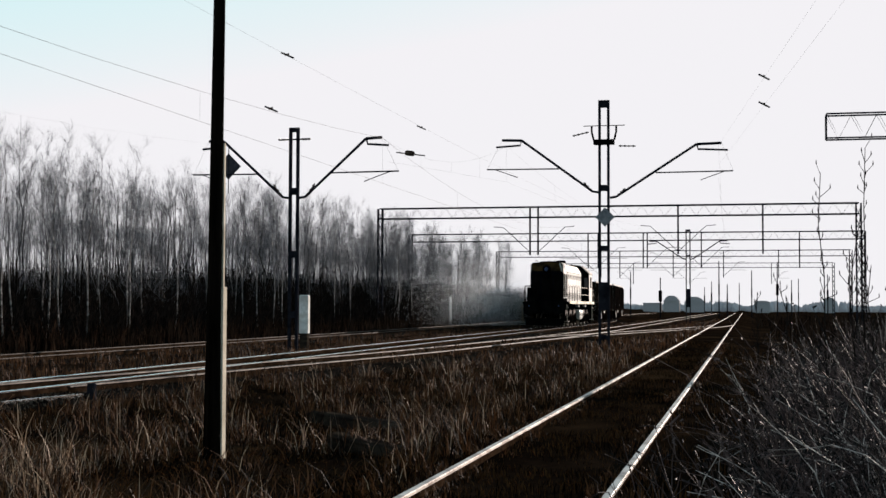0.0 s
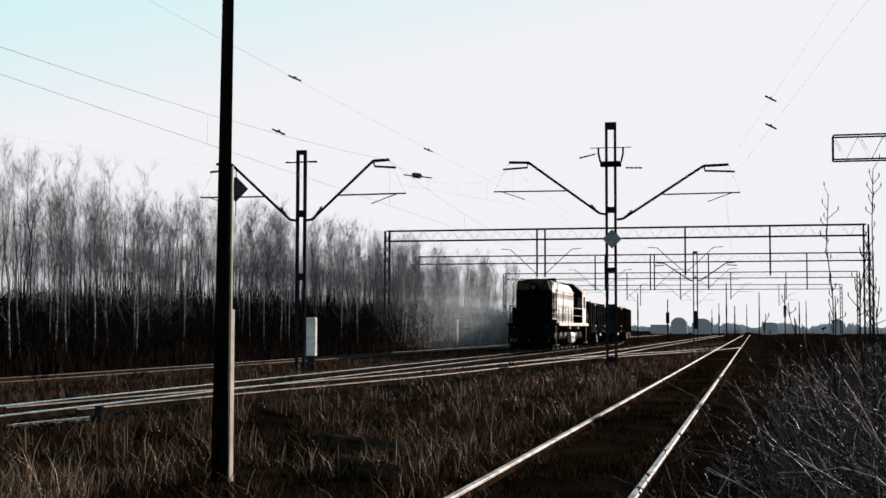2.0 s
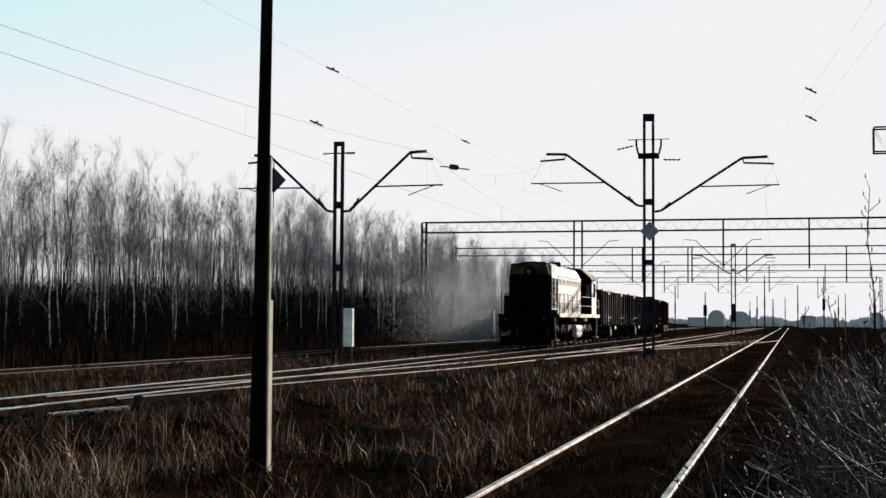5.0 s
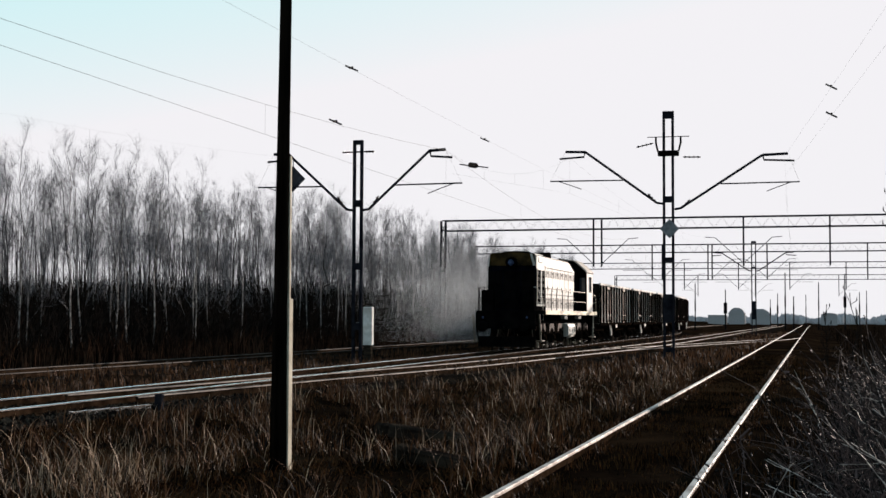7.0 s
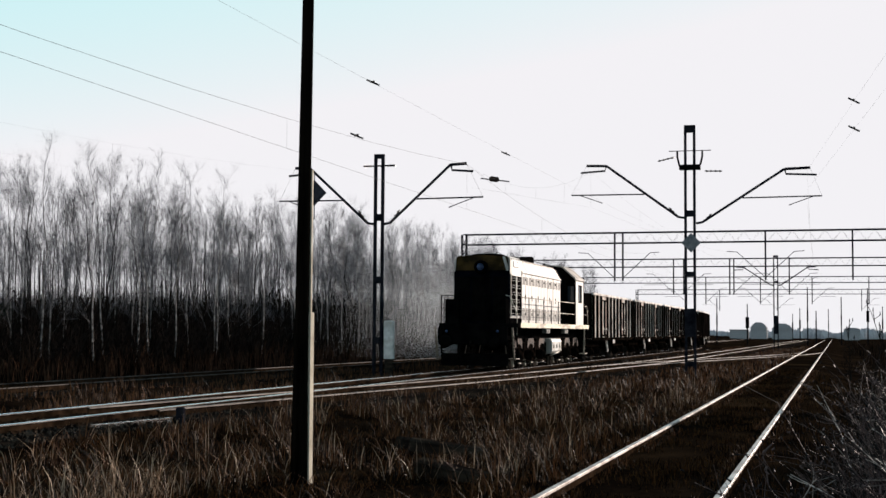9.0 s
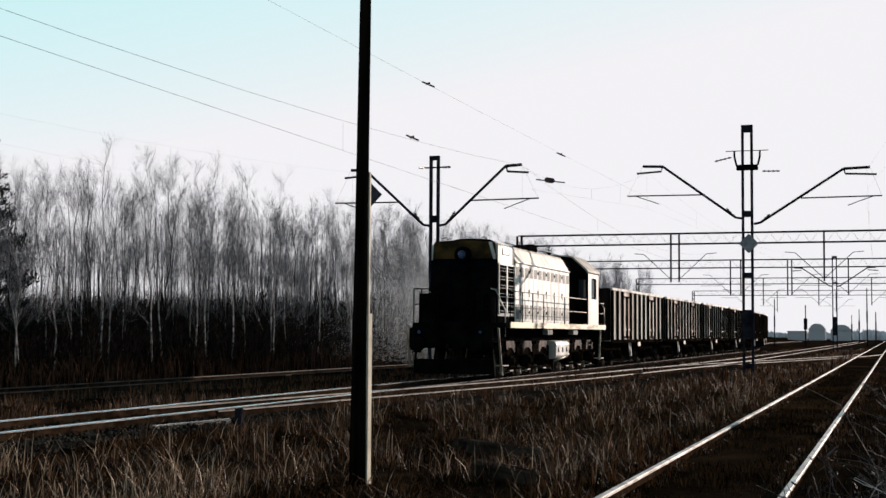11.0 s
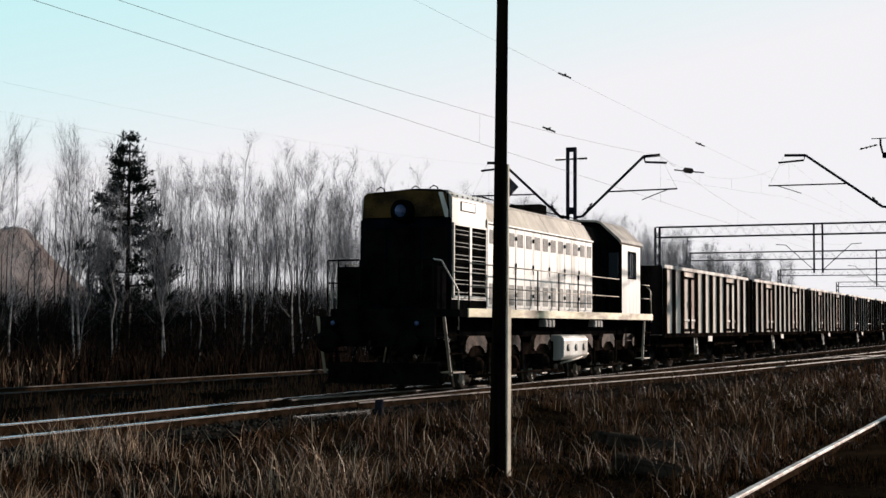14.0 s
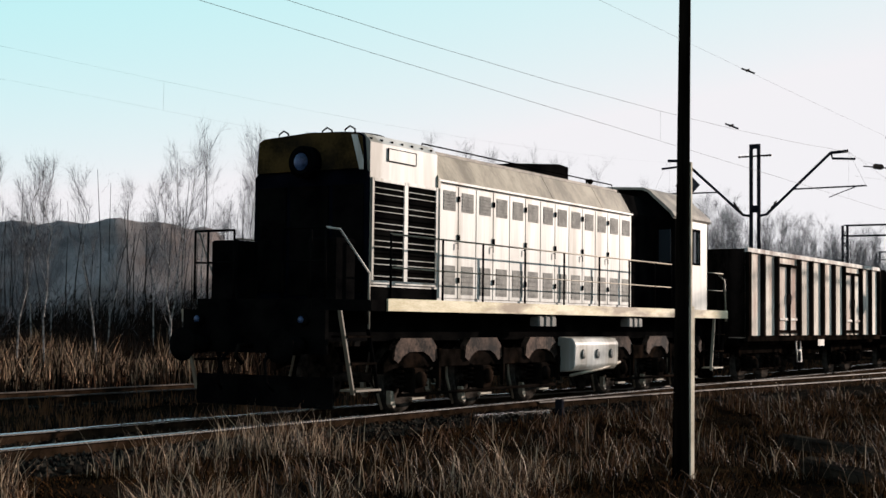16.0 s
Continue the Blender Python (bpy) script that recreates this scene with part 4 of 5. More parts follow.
# ---- small things by the track ----
def slab_block():
    t = thing("concrete_slab", "whitewashed concrete slab beyond the main track", "slab", (-14.9, 15.7, -0.30))
    part("slab_body", Mesh().slab(-0.25, 0.25, 0.0, 0.8, 0.0, 0.14, 0.03), WHITEWASH, t)
    p = thing("white_post", "thin white marker post at the edge of the wood", "post", (-24.0, 110.5, -0.3))
    part("post_body", Mesh().tube([(0, 0, 0), (0, 0, 2.45)], 0.09, 10), WHITEWASH, p)
    s = thing("loose_rail", "bright worn length of old rail lying beside the track", "rail", (0, 0, -0.09))
    part("rail_bar", sweep(RAIL, [(-11.36, 19.3), (-11.2, 20.4), (-11.06, 21.4)]), RAIL_SHINE, s)
    e = thing("rail_stop", "small steel post at the end of the loose rail", "post", (-11.0, 21.62, -0.35))
    part("post_body", Mesh().slab(-0.07, 0.07, -0.05, 0.05, 0, 0.42, 0.015), STEEL, e)
    for x, y, rz, l in ((-5.35, 18.7, 20, 0.55), (-4.4, 15.6, -15, 0.5), (-6.0, 19.3, 60, 0.35)):
        d = thing("broken_sleeper", "weathered grey piece of old sleeper in the grass", "timber", pose(x, y, -0.33, 4, 8, rz), "broken sleepers")
        part("timber", Mesh().slab(-l, l, -0.12, 0.12, 0.0, 0.17, 0.03), SLEEPER, d)
    for x, y, h, w in ((-12.3, 200, 6.0, 0.5), (-3.95, 200, 8.4, 0.22), (-2.93, 210, 5.2, 0.2), (4.2, 200, 8.2, 0.4), (-17.0, 205, 7.0, 0.2), (0.7, 220, 7.5, 0.2), (-6.5, 260, 6.5, 0.3), (-1.6, 290, 6.8, 0.2), (7.4, 240, 6.4, 0.25), (9.6, 270, 7.2, 0.2), (-9.0, 300, 6.0, 0.3), (12.5, 225, 7.0, 0.3)):
        g = thing("signal_post", "distant dark signal post beside the tracks", "signal", (x, y, -0.4), "signals down the line")
        part("post_body", Mesh().tube([(0, 0, 0), (0, 0, h)], 0.10, 8, 0.07), STEEL, g)
        part("signal_head", Mesh().slab(-w / 2, w / 2, -0.15, 0.15, h * 0.42, h * 0.42 + 1.6, 0.05), BLACK_PAINT, g)
    for x, y, r, turn in ((-3.15, 50.0, 0.5, 0), (-1.85, 47.5, 0.62, 180)):
        b = thing("bond_cable", "thin pale bond cable looped beside the siding rail", "cable", pose(x, y, -0.22, 0, 0, turn), "bond cables of the siding")
        pts = [(r * math.cos(a), r * 5.0 * math.sin(a), 0.05 + 0.05 * math.sin(a * 2)) for a in np.linspace(-0.1, math.pi + 0.1, 16)]
        part("cable", Mesh().tube(pts, 0.013, 6), TWIG_PALE, b)


slab_block()


def distance():
    """Low buildings, a tank and the tree line far down the line, and the spoil heap behind the wood."""
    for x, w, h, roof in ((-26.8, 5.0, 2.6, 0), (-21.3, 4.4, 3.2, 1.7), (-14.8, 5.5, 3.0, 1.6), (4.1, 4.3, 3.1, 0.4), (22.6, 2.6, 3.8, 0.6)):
        b = thing("distant_building", "grey building far down the line, haze in its colour", "building", (x, 400, -0.4), "buildings down the line")
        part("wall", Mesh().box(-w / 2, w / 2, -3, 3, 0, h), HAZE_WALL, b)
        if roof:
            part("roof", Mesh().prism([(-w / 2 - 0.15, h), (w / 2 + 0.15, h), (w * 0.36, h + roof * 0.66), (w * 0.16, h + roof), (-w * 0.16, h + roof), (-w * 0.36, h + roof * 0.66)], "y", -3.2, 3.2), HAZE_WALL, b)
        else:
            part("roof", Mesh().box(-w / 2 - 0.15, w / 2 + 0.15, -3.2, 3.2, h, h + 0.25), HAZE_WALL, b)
    rng = np.random.default_rng(5)
    m = Mesh()
    for k in range(2600):
        x, y = rng.uniform(-110, 330), rng.uniform(470, 620)
        h = 1.6 + 2.2 * abs(noise.noise(Vector((x * 0.05, 0, 0)))) * 2 * rng.uniform(0.5, 1)
        w = rng.uniform(0.5, 1.6)
        m.add([(x - w, y, -0.5), (x + w, y, -0.5), (x + w * 0.7, y + 0.4, h * 0.6), (x + rng.uniform(-0.3, 0.3), y, h), (x - w * 0.7, y - 0.4, h * 0.6)], [(0, 1, 2, 3, 4)])
    tagged(new("far_woods", m.done("far_woods", HAZE)), "line of far scrub and woods, haze in its colour", "woods", kind="stuff")
    m, n = Mesh(), 40
    v, f = [], []
    for i in range(n + 1):
        for j in range(n + 1):
            u, w = i / n * 2 - 1, j / n * 2 - 1
            r = math.hypot(u, w)
            h = max(0, min(1, (1 - r) * 2.6)) ** 0.8
            v.append((u * 11, w * 16, h * 5.3 + 0.6 * h * noise.noise(Vector((u * 5, w * 5, 1)))))
    f = [(i * (n + 1) + j, (i + 1) * (n + 1) + j, (i + 1) * (n + 1) + j + 1, i * (n + 1) + j + 1) for i in range(n) for j in range(n)]
    m.add(v, f, True)
    tagged(new("spoil_mound", m.done("spoil_mound", HILL)), "dark bare spoil heap behind the young trees", "hill").matrix_basis = pose(-54.5, 52.5, 0.6, 0, 0, 46)


distance()


# ---- plants ----
def blades(name, label, count, place, tall, wide, material, lean=0.35, seed=1):
    """Thin bent blades scattered over a field, in one mesh."""
    rng = np.random.default_rng(seed)
    x, y, k = place(rng, count)
    n = len(x)
    h = tall[0] + (tall[1] - tall[0]) * rng.random(n) ** 1.6 * k
    w = wide * rng.uniform(0.6, 1.4, n)
    a = rng.uniform(0, 2 * math.pi, n)
    dx, dy = np.cos(a) * h * lean * rng.random(n), np.sin(a) * h * lean * rng.random(n)
    z = np.array([height(float(p), float(q)) for p, q in zip(x, y)]) - 0.02
    c, s = np.cos(a + 1.3) * w, np.sin(a + 1.3) * w
    v = np.empty((n, 5, 3))
    v[:, 0], v[:, 1] = np.stack([x - c, y - s, z], 1), np.stack([x + c, y + s, z], 1)
    v[:, 2] = np.stack([x + dx * 0.35 + c * 0.8, y + dy * 0.35 + s * 0.8, z + h * 0.6], 1)
    v[:, 3] = np.stack([x + dx * 0.35 - c * 0.8, y + dy * 0.35 - s * 0.8, z + h * 0.6], 1)
    v[:, 4] = np.stack([x + dx, y + dy, z + h], 1)
    base = np.arange(n)[:, None] * 5
    loops = np.concatenate([base + [0, 1, 2, 3], base + [3, 2, 4]], 1).astype(np.int32).ravel()
    start = (np.arange(n)[:, None] * 7 + [0, 4]).astype(np.int32).ravel()
    me = bpy.data.meshes.new(name)
    me.vertices.add(n * 5)
    me.vertices.foreach_set("co", v.ravel())
    me.loops.add(len(loops))
    me.loops.foreach_set("vertex_index", loops)
    me.polygons.add(n * 2)
    me.polygons.foreach_set("loop_start", start)
    me.materials.append(material)
    me.update(calc_edges=True)
    me.validate()
    return tagged(new(name, me), label, "grass", kind="stuff")


def clumped(x, y, k=0.8, seed=0.0):
    return np.array([noise.noise(Vector((p * k, q * k, seed))) + 0.5 * noise.noise(Vector((p * k * 3, q * k * 3, seed + 7))) for p, q in zip(x, y)])


# the dark end of the thatch paints the shaded gaps under the grass
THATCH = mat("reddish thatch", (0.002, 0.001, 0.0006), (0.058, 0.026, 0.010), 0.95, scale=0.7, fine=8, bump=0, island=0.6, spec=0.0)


def field(x0, x1, y0, y1, cut, far=1.6):
    """Clumped places between two lines; nearer ground gets more."""
    def place(rng, n):
        x = rng.uniform(x0, x1, n)
        y = y0 + (y1 - y0) * rng.random(n) ** far
        c = clumped(x, y)
        keep = c + rng.uniform(-0.35, 0.35, n) > cut
        return x[keep], y[keep], np.clip(0.55 + c[keep], 0.25, 1.2)
    return place


blades("dead_grass", "brown dead grass between the tracks", 90000, field(-10.6, -2.8, 8, 52, 0.30), (0.08, 0.48), 0.005, GRASS, 1.2, 1)
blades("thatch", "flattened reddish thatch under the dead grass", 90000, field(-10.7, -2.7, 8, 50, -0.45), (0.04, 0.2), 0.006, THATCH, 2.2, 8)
blades("pale_grass", "pale straw stalks in the dead grass", 20000, field(-10.4, -2.9, 8, 45, 0.42, 1.8), (0.15, 0.55), 0.0034, STRAW, 1.0, 2)
blades("tall_straw", "tall pale straw in clumps near the timber pole", 14000, field(-11.2, -6.5, 6.5, 14, 0.40, 1.0), (0.15, 0.60), 0.0034, STRAW, 0.9, 13)
blades("siding_grass", "short dead grass between the siding rails", 26000, field(-2.45, -1.1, 6, 60, -0.2), (0.03, 0.16), 0.005, THATCH, 0.9, 3)
for k, (x0, x1, n) in enumerate(((-2.86, -2.60, 7000), (-2.47, -2.30, 5000), (-1.25, -1.11, 5000), (-0.99, -0.75, 7000))):
    blades("rail_edge_grass", "short dry grass growing over the edge of a siding rail", n, field(x0, x1, 7, 60, 0.0), (0.05, 0.17), 0.004, GRASS, 1.0, 30 + k)
blades("verge_grass", "short dead grass beside the siding", 30000, field(-0.95, 5.0, 6, 50, -0.3), (0.05, 0.35), 0.005, THATCH, 0.7, 4)
blades("track_grass", "weedy grass beyond the main track", 40000, field(-18.2, -14.3, 10, 90, -0.2), (0.05, 0.45), 0.009, GRASS, 0.6, 5)
blades("far_grass", "rough grass far between the tracks", 40000, field(-10.2, -2.8, 40, 150, -0.1, 1.0), (0.08, 0.45), 0.02, GRASS, 0.6, 6)
blades("scrub_stems", "dark scrub over the open land beside the siding", 60000, field(1.6, 40, 18, 170, -0.2, 1.0), (0.3, 1.5), 0.012, BRUSH, 0.5, 9)
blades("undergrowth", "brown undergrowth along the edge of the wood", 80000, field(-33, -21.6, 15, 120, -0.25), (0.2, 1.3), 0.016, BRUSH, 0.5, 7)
# sunlight on this stretch is put into the reeds' brighter colour
blades("reeds", "brown reeds before the spoil heap, paled for sunlight", 24000, field(-36, -22.3, 16, 27, -0.1, 1.0), (0.3, 1.35), 0.012, REED, 0.5, 12)


def sliver(m, p, q, w):
    d = (q - p).cross(Vector((0.3, 0.2, 1.0)))
    d = d.normalized() * w if d.length > 1e-6 else Vector((w, 0, 0))
    m.add([p - d, p + d, q], [(0, 1, 2)])


def bough(m, rng, p, way, length, r):
    """A bough that bends upwards and carries twigs, which carry fine twigs."""
    pts, q = [p], p.copy()
    for k in range(3):
        way = (way + Vector(rng.normal(0, 0.09, 3)) + Vector((0, 0, 0.20))).normalized()
        q = q + way * length / 3
        pts.append(q.copy())
    m.tube(pts, r, 3, r * 0.3, caps=False)
    for k in range(8):
        u = rng.uniform(0.15, 1.0) * 2.999
        at = pts[int(u)].lerp(pts[int(u) + 1], u - int(u))
        side = (way + Vector(rng.normal(0, 0.55, 3))).normalized()
        end = at + side * length * rng.uniform(0.25, 0.55)
        mid = at.lerp(end, 0.5) + Vector(rng.normal(0, 0.04, 3))
        m.tube([at, mid, end], r * 0.42, 3, r * 0.15, caps=False)
        for j in range(10):
            w = rng.uniform(0.1, 1.0)
            a = at.lerp(mid, w * 2) if w < 0.5 else mid.lerp(end, w * 2 - 1)
            b = a + (side + Vector(rng.normal(0, 0.6, 3)) + Vector((0, 0, 0.25))).normalized() * rng.uniform(0.2, 0.65)
            sliver(m, a, b, 0.0019)


def birch(seed, h):
    """A slim bare birch: a leaning pale trunk and a feathery crown of fine rising twigs."""
    rng = np.random.default_rng(seed)
    t = thing("birch_tree", "slim bare birch with pale trunk in a winter wood", "tree", group="birches of the wood")
    lean = Vector((*rng.normal(0, 0.04, 2), 1))
    pts = [lean * h * k / 7 + Vector((*rng.normal(0, 0.035 * k ** 0.5, 2), 0)) for k in range(8)]
    pts[0].z = -0.4
    part("trunk", Mesh().tube(pts, 0.012 + 0.0032 * h, 7, 0.006), BARK_BIRCH if seed in (101, 103, 106, 107) else BARK, t)
    m = Mesh()
    for k in range(int(10 + h * 2.7)):
        u = rng.uniform(0.36, 0.99) if k % 6 else rng.uniform(0.2, 0.6)
        i = min(int(u * 7), 6)
        at = pts[i].lerp(pts[i + 1], u * 7 - i)
        a = rng.uniform(0, 2 * math.pi)
        way = Vector((math.cos(a), math.sin(a), rng.uniform(0.25, 1.0) + 1.2 * u)).normalized()
        bough(m, rng, at, way, h * (0.10 + 0.17 * (1 - u)) * rng.uniform(0.75, 1.3), 0.0052)
    part("crown", m, TWIG, t, "fine bare twigs")
    return t


def pine(at, h, seed):
    rng = np.random.default_rng(seed)
    t = thing("pine_tree", "young dark green pine with tiered branches", "tree", at)
    part("trunk", Mesh().tube([(0, 0, -0.3), (0.05, 0, h * 0.5), (0, 0.05, h * 0.97)], 0.12, 8, 0.02), BARK, t)
    wood, leaf = Mesh(), Mesh()
    for k in range(15):
        u = 0.16 + 0.82 * k / 14
        reach = (1 - u) * h * 0.38 + 0.22
        for j in range(6 if u < 0.9 else 4):
            if rng.random() < 0.12:
                continue
            a = rng.uniform(0, 2 * math.pi)
            r = reach * rng.uniform(0.65, 1.1)
            p0 = Vector((0, 0, u * h))
            p1 = p0 + Vector((math.cos(a) * r * 0.6, math.sin(a) * r * 0.6, 0.05 * r))
            p2 = p0 + Vector((math.cos(a) * r, math.sin(a) * r, 0.28 * r))
            wood.tube([p0, p1, p2], 0.022, 4, 0.008)
            for q in range(int(52 * (0.5 + r))):
                w = rng.uniform(0.35, 1.0)
                c = p0.lerp(p1, w / 0.6) if w < 0.6 else p1.lerp(p2, (w - 0.6) / 0.4)
                c = c + Vector(rng.normal(0, 0.10, 3))
                for n in range(5):
                    d = Vector(rng.normal(0, 1, 3)) + Vector((math.cos(a) * 0.4, math.sin(a) * 0.4, 0.8))
                    d = d.normalized() * rng.uniform(0.08, 0.17)
                    s = d.cross(Vector((0.3, 0.5, 1))).normalized() * 0.022
                    leaf.add([c - s, c + s, c + d], [(0, 1, 2)])
    tagged(part("branches", wood, BARK, t), kind="stuff")
    part("needles", leaf, NEEDLE, t, "dark green needle tufts")
    return t


def wood():
    rng = np.random.default_rng(11)
    kinds = [(birch(100 + k, h), h) for k, h in enumerate((8.5, 8.3, 7.9, 7.6, 7.2, 6.3, 7.0, 5.2, 4.2))]
    first = [True] * len(kinds)
    spots = []
    while len(spots) < 290:
        y = 20 + 135 * rng.random() ** 0.95
        x = -26.5 - 9 * rng.random() ** 1.3
        if y < 34 and rng.random() < 0.5:
            continue
        spots.append((x, y))
    spots = [(-29.3, 54.6), (-28.3, 56.3), (-30.2, 53.2), (-27.6, 57.5), (-28.8, 44.6), (-27.4, 43.0), (-30.5, 60.0), (-28.8, 32.2), (-33.7, 29.8), (-31.4, 30.8)] + spots[:280]
    for n, (x, y) in enumerate(spots):
        pick = [0, 1] if n < 4 else [3, 4] if n < 7 else [6] if n == 7 else [7] if n < 10 else [8, 8, 7] if y < 34 else [6, 7, 5, 7] if y < 44 else [3, 4, 5, 6, 4] if y < 72 else [0, 1, 2, 3, 4]
        k = int(rng.choice(pick))
        m = pose(x, y, height(x, y), rng.normal(0, 2.0), rng.normal(0, 2.0), rng.uniform(0, 360))
        ob, h = kinds[k]
        if first[k]:
            first[k] = False
            ob.matrix_basis = m
        else:
            copy_thing(ob, m)
    for k, (ob, h) in enumerate(kinds):
        if first[k]:
            ob.matrix_basis = pose(-34.0, 60.0 + 4 * k, height(-34.0, 60.0))
    # the depth of the wood, beyond what can be counted
    m, stems = Mesh(), Mesh()
    for k in range(800):
        y = 26 + 160 * rng.random()
        x = -32 - 24 * rng.random()
        h = rng.uniform(5.6, 8.6) * (0.6 if y < 40 else 0.85 if y < 70 else 1)
        z = height(x, y)
        top = Vector((x + rng.normal(0, 0.25), y + rng.normal(0, 0.25), z + h))
        stems.tube([(x, y, z - 0.2), (x + rng.normal(0, 0.1), y, z + h * 0.5), top], 0.05, 4, 0.01, caps=False)
        for j in range(5 if y < 75 else 14):
            u = rng.uniform(0.40, 0.98) if y < 75 else rng.uniform(0.15, 0.98)
            p = Vector((x, y, z + h * u))
            a = rng.uniform(0, 6.28)
            d = Vector((math.cos(a), math.sin(a), rng.uniform(0.5, 1.8))).normalized() * h * (0.07 + 0.15 * (1 - u))
            q = p + d
            sliver(m, p, q, 0.008)
            for i in range(6):
                e = p.lerp(q, rng.uniform(0.3, 1.0))
                sliver(m, e, e + (d.normalized() + Vector(rng.normal(0, 0.6, 3))) * rng.uniform(0.25, 0.6), 0.0035)
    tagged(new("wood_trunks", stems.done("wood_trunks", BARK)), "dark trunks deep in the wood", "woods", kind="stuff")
    tagged(new("wood_twigs", m.done("wood_twigs", TWIG)), "bare twigs deep in the wood", "woods", kind="stuff")
    # a close thicket of saplings and brambles that hides the foot of the wood
    # its near-black colour also paints the shade between the trunks
    m = Mesh()
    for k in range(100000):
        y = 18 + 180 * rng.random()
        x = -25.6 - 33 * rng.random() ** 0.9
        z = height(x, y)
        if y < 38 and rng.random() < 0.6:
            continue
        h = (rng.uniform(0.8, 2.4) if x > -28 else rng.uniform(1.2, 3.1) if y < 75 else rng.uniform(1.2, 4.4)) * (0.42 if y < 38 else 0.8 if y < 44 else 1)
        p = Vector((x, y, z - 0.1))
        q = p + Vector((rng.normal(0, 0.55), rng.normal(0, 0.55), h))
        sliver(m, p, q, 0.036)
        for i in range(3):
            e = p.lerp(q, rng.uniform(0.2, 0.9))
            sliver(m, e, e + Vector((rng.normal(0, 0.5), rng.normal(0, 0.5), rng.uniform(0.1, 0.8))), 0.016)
    tagged(new("thicket", m.done("thicket", BARK)), "close thicket under the young birches, darkened for shade", "woods", kind="stuff")


wood()
pine((-29.1, 38.2, height(-29.1, 38.2)), 7.9, 3)


TWIG_RED = mat("reddish bramble stems", (0.003, 0.002, 0.002), (0.075, 0.05, 0.046), 0.7, island=0.9, bump=0, spec=0.12)


def shrub(at, seed, n, tall, reach, lean, light=0.10):
    """A bare bush of long arching stems with short side twigs."""
    rng = np.random.default_rng(seed)
    t = thing("bare_shrub", "bare tangled shrub of thin arching stems beside the siding", "shrub", at, "shrubs beside the siding")
    dark, pale = Mesh(), Mesh()
    for k in range(n):
        a = rng.uniform(0, 2 * math.pi)
        h = tall * rng.uniform(0.45, 1.0)
        out = Vector((math.cos(a), math.sin(a), 0)) * reach * rng.uniform(0.2, 1) + Vector(lean) * rng.uniform(0.5, 1.4)
        p = Vector((rng.normal(0, 0.35), rng.normal(0, 0.35), -0.05))
        pts = [p + out * u * u + Vector((0, 0, h * (1.25 * u - 0.25 * u * u))) + Vector(rng.normal(0, 0.035, 3)) for u in (0, 0.2, 0.4, 0.6, 0.8, 1.0)]
        # pale stems double as sunlit highlights, put in by colour
        m = pale if rng.random() < light else dark
        m.tube(pts, 0.0065, 5, 0.0025, caps=False)
        for j in range(9):
            i = rng.integers(1, 5)
            q = pts[i].lerp(pts[i + 1], rng.random())
            e = q + (pts[i + 1] - pts[i]).normalized() * rng.uniform(0.08, 0.25) + Vector(rng.normal(0, 0.09, 3))
            (m if j < 5 else dark).tube([q, q.lerp(e, 0.5) + Vector(rng.normal(0, 0.01, 3)), e], 0.003, 3, 0.0015, caps=False)
            if rng.random() < 0.5:
                dark.tube([e, e + Vector(rng.normal(0, 0.02, 3))], 0.008, 4, 0.004)
    tagged(part("brushwood", dark, TWIG_RED, t), kind="stuff")
    tagged(part("pale_brushwood", pale, TWIG_PALE, t, "pale dry twigs, brightened for sunlight"), kind="stuff")


rng = np.random.default_rng(21)
for k in range(44):
    y = 7.6 + 15 * rng.random() ** 1.2
    x = -0.1 + 0.085 * y - 0.45 + 2.4 * rng.random() ** 1.3
    shrub((x, y, height(x, y)), 300 + k, 46, rng.uniform(0.8, 1.5) + 0.3 * (x - 0.085 * y + 0.55), 0.55, (-0.25, -0.2, 0), 0.09)
for k in range(12):
    y = 22 + 40 * rng.random()
    x = 0.8 + 0.06 * y + 3 * rng.random()
    shrub((x, y, height(x, y)), 400 + k, 30, rng.uniform(0.9, 1.6), 0.6, (0, 0, 0))


for k in range(17):
    y = 8.2 + 6.5 * rng.random()
    x = -0.32 + 0.115 * y + 1.2 * rng.random()
    shrub((x, y, height(x, y)), 500 + k, 3, rng.uniform(0.85, 1.4), 0.12, (-0.8, 0.1, 0), 0.85)


def weed(at, h, seed):
    """A tall dry stalk with short twigs and seed heads."""
    rng = np.random.default_rng(seed)
    t = thing("tall_weed", "tall dry weed stalk with seed heads", "weed", at, "tall weeds")
    m = Mesh()
    pts = [Vector((rng.normal(0, 0.007) * k, rng.normal(0, 0.007) * k, h * k / 6)) for k in range(7)]
    m.tube(pts, 0.010, 6, 0.004)
    part("stalk", m, BARK, t)
    b = Mesh()
    for k in range(40):
        u = rng.uniform(0.25, 1)
        i = min(int(u * 6), 5)
        p = pts[i].lerp(pts[i + 1], u * 6 - i)
        q = p + Vector((rng.normal(0, 0.05), rng.normal(0, 0.05), rng.uniform(0.04, 0.14)))
        b.tube([p, q], 0.004, 4, 0.003)
        b.tube([q, q + Vector((0, 0, 0.04))], 0.007, 5, 0.003)
    tagged(part("seed_head", b, BARK, t), kind="stuff")


for k, (x, y, h) in enumerate(((0.74, 14.0, 3.1), (1.14, 14.0, 3.35), (1.02, 13.9, 2.6), (1.22, 14.6, 2.2), (0.35, 15.5, 2.0), (0.1, 16.5, 1.85))):
    weed((x, y, -0.35), h, 50 + k)


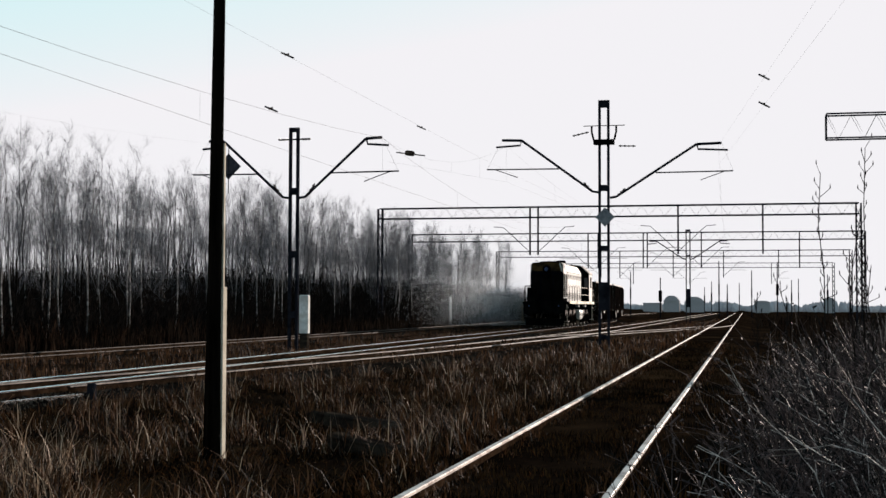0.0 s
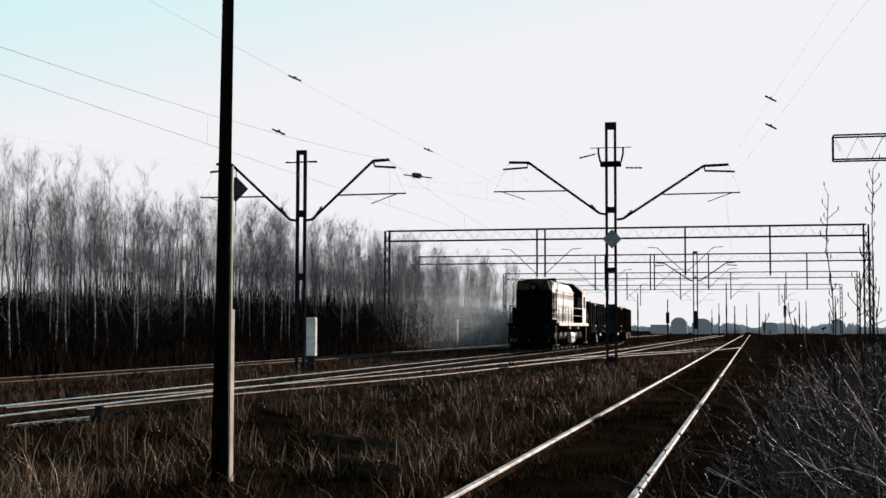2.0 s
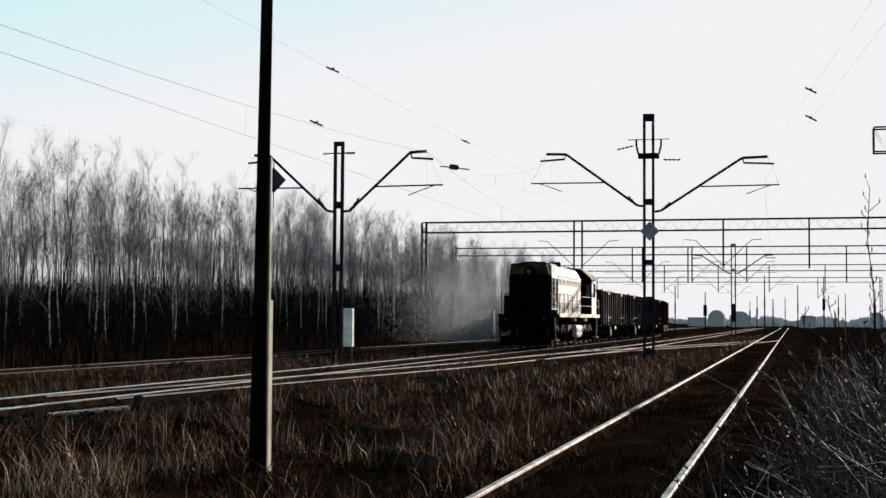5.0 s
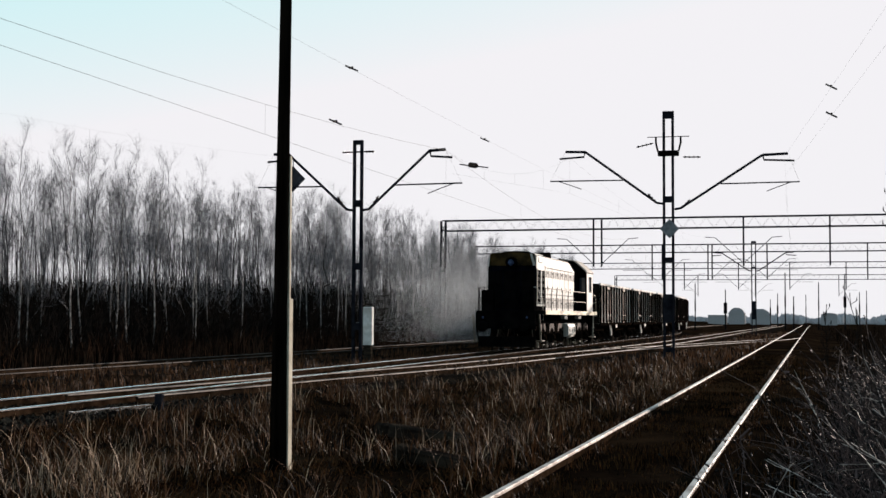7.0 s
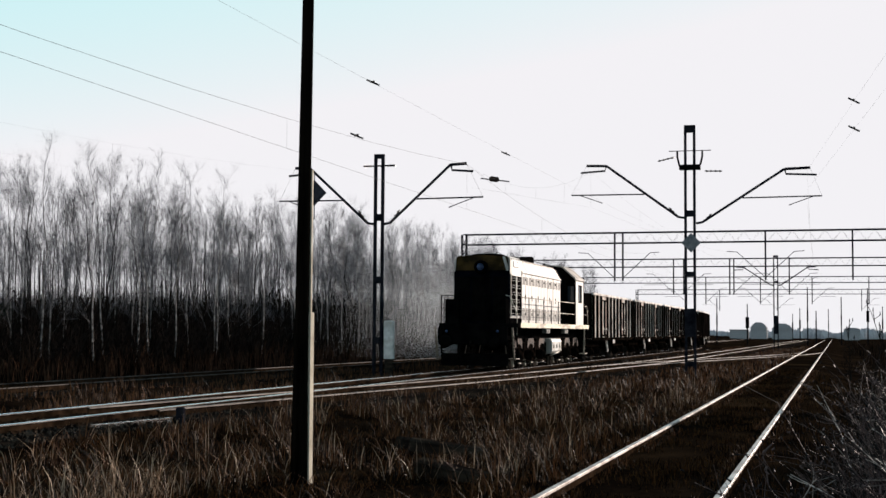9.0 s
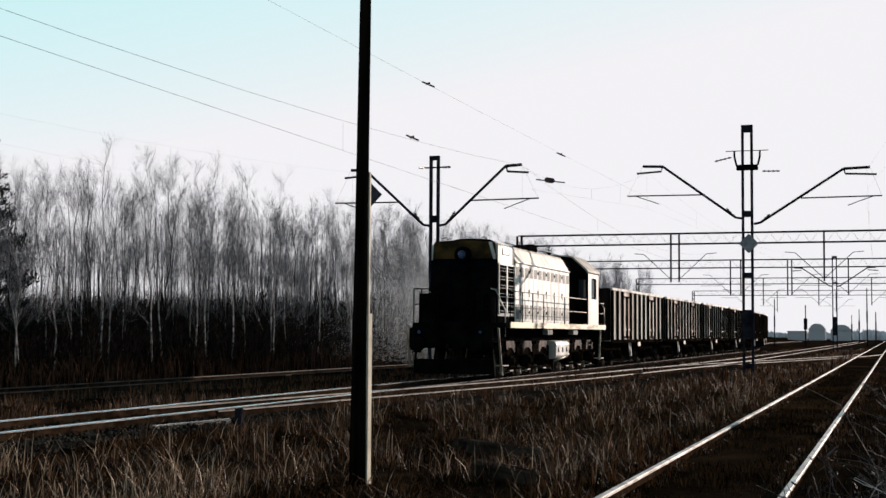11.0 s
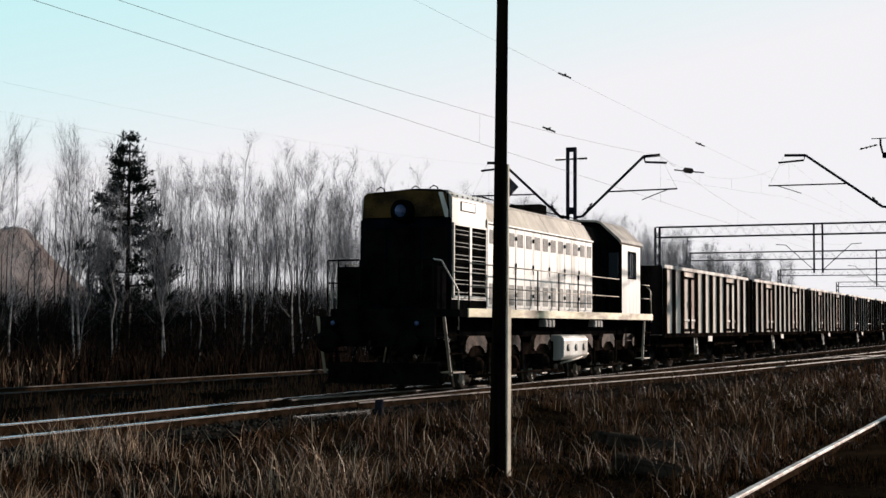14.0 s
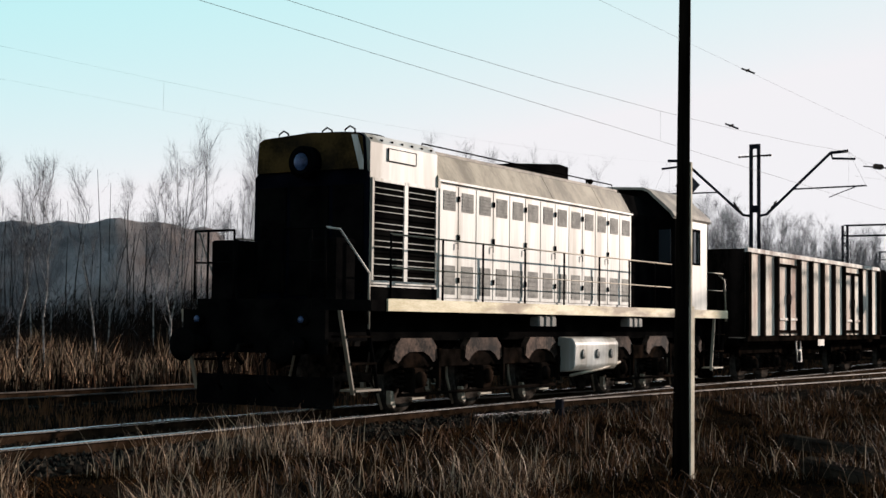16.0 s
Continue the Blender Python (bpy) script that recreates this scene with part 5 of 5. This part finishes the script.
# ---- sleepers, last: many alike ----
def sleepers(parent, ys, fx, z, material):
    shared = Mesh().slab(-1.28, 1.28, -0.12, 0.12, -0.16, 0.0, 0.02).done("sleeper", material)
    plate = Mesh().box(-0.16, 0.16, -0.09, 0.09, 0.0, 0.018).box(-0.12, -0.08, -0.06, 0.06, 0.018, 0.045).box(0.08, 0.12, -0.06, 0.06, 0.018, 0.045).done("base_plate", RAIL_RUST)
    for y in ys:
        s = part("sleeper", shared, material, parent, at=(fx(y), float(y), z + random.uniform(-0.008, 0.008)))
        for u in (-GAUGE, GAUGE):
            part("base_plate", plate, RAIL_RUST, s, at=(u, 0, 0))


sleepers(main_track, np.arange(6, 112, 0.62), lambda y: MAIN_X, -0.145, SLEEPER)
sleepers(loop_track, np.arange(30, 110, 0.8), loop_x, -0.15, SLEEPER)
sleepers(far_track, np.arange(14, 90, 0.66), lambda y: FAR_X, -0.145, SLEEPER)


# ---- exhaust ----
def smoke():
    """Exhaust haze beside the locomotive: a drift of fine soot flecks that moves on with it."""
    r = np.random.default_rng(9)
    u = r.normal(0, 0.45, (230000, 3))
    c = np.stack([-4.8 + u[:, 0] * 4.4, 3.0 + u[:, 1] * 6.0, 2.3 + u[:, 2] * 3.2], 1)
    c = c[(c[:, 2] > 0.1) & (c[:, 2] < 6.5) & (c[:, 0] < -1.7)]
    n = len(c)
    d = r.normal(0, 0.0065, (n, 3, 3))
    me = bpy.data.meshes.new("exhaust_haze")
    me.from_pydata((c[:, None] + d).reshape(-1, 3).tolist(), [], np.arange(3 * n).reshape(-1, 3).tolist())
    me.materials.append(SMOKE)
    return tagged(new("exhaust_haze", me), "thin grey exhaust smoke drifting beside the locomotive", "smoke", kind="stuff")


SMOKE = mat("grey smoke", (0.70, 0.71, 0.72), (0.85, 0.85, 0.86), 1.0, bump=0, spec=0.0, thin=0.4)
SMOKE_DRIFT = smoke()


def stones():
    """Loose ballast stones on the shoulders of the main track."""
    r = np.random.default_rng(31)
    n = 22000
    y = 6 + 70 * r.random(n) ** 1.5
    x = np.where(r.random(n) < 0.7, MAIN_X + r.uniform(0.4, 2.4, n), MAIN_X + r.uniform(-2.2, 0.4, n))
    off = np.abs(x - MAIN_X)
    z = np.where(off < 1.55, -0.15, -0.15 - (off - 1.55) * 0.45)
    a = r.uniform(0, 6.28, (n, 1)) + np.array([0, 2.1, 4.2])
    w = r.uniform(0.018, 0.042, (n, 1))
    v = np.empty((n, 4, 3))
    v[:, :3, 0], v[:, :3, 1] = x[:, None] + np.cos(a) * w, y[:, None] + np.sin(a) * w
    v[:, :3, 2] = z[:, None] - 0.01 + r.uniform(0, 0.02, (n, 3))
    v[:, 3] = np.stack([x + r.normal(0, 0.01, n), y + r.normal(0, 0.01, n), z + w[:, 0] * 1.3], 1)
    b = np.arange(n)[:, None] * 4
    f = np.concatenate([b + [0, 1, 3], b + [1, 2, 3], b + [2, 0, 3]], 0)
    me = bpy.data.meshes.new("ballast_stones")
    me.from_pydata(v.reshape(-1, 3).tolist(), [], f.tolist())
    me.materials.append(STONE)
    tagged(new("ballast_stones", me), "loose dark ballast stones on the track bed", "ballast", kind="stuff")


stones()


# ---- what moves ----
def hood_at(t):
    """Where along the track the front of the locomotive's hood is."""
    u = (t - 8) / 8
    return 53.40 - 35.57 * u - 1.16 * u * u - 0.22 * u ** 8


def on_track(s, length):
    """The pose of a vehicle whose front lies at s, set on the track by two points of its length."""
    (x0, y0, _), (x1, y1, _) = main_line(s + length * 0.2), main_line(s + length * 0.8)
    a = math.atan2(-(x1 - x0), y1 - y0)
    d = length * 0.2
    return pose(x0 + d * math.sin(a), y0 - d * math.cos(a), 0, 0, 0, math.degrees(a))


def motions():
    steps = [0.5 * k for k in range(33)]
    walk(LOCO, [(t, on_track(hood_at(t), 13.5)) for t in steps])
    # the smoke falls behind and drifts off towards the wood
    walk(SMOKE_DRIFT, [(t, pose(MAIN_X - 0.12 * t, hood_at(t) + 1.35 * t, 0)) for t in steps])
    for k, w in enumerate(WAGONS):
        walk(w, [(t, on_track(hood_at(t) + 14.98 + 14.0 * k, 14.0)) for t in steps])
    fine = [0.1 * k for k in range(161)]
    for ob in [LOCO, *WAGONS]:
        r = 0.525 if ob is LOCO else 0.46
        for axle in [o for o in ob.children_recursive if o.name.startswith("wheelset")]:
            x, y, z = axle.location
            walk(axle, [(t, pose(x, y, z, math.degrees((hood_at(0) - hood_at(t)) / r))) for t in fine])


motions()
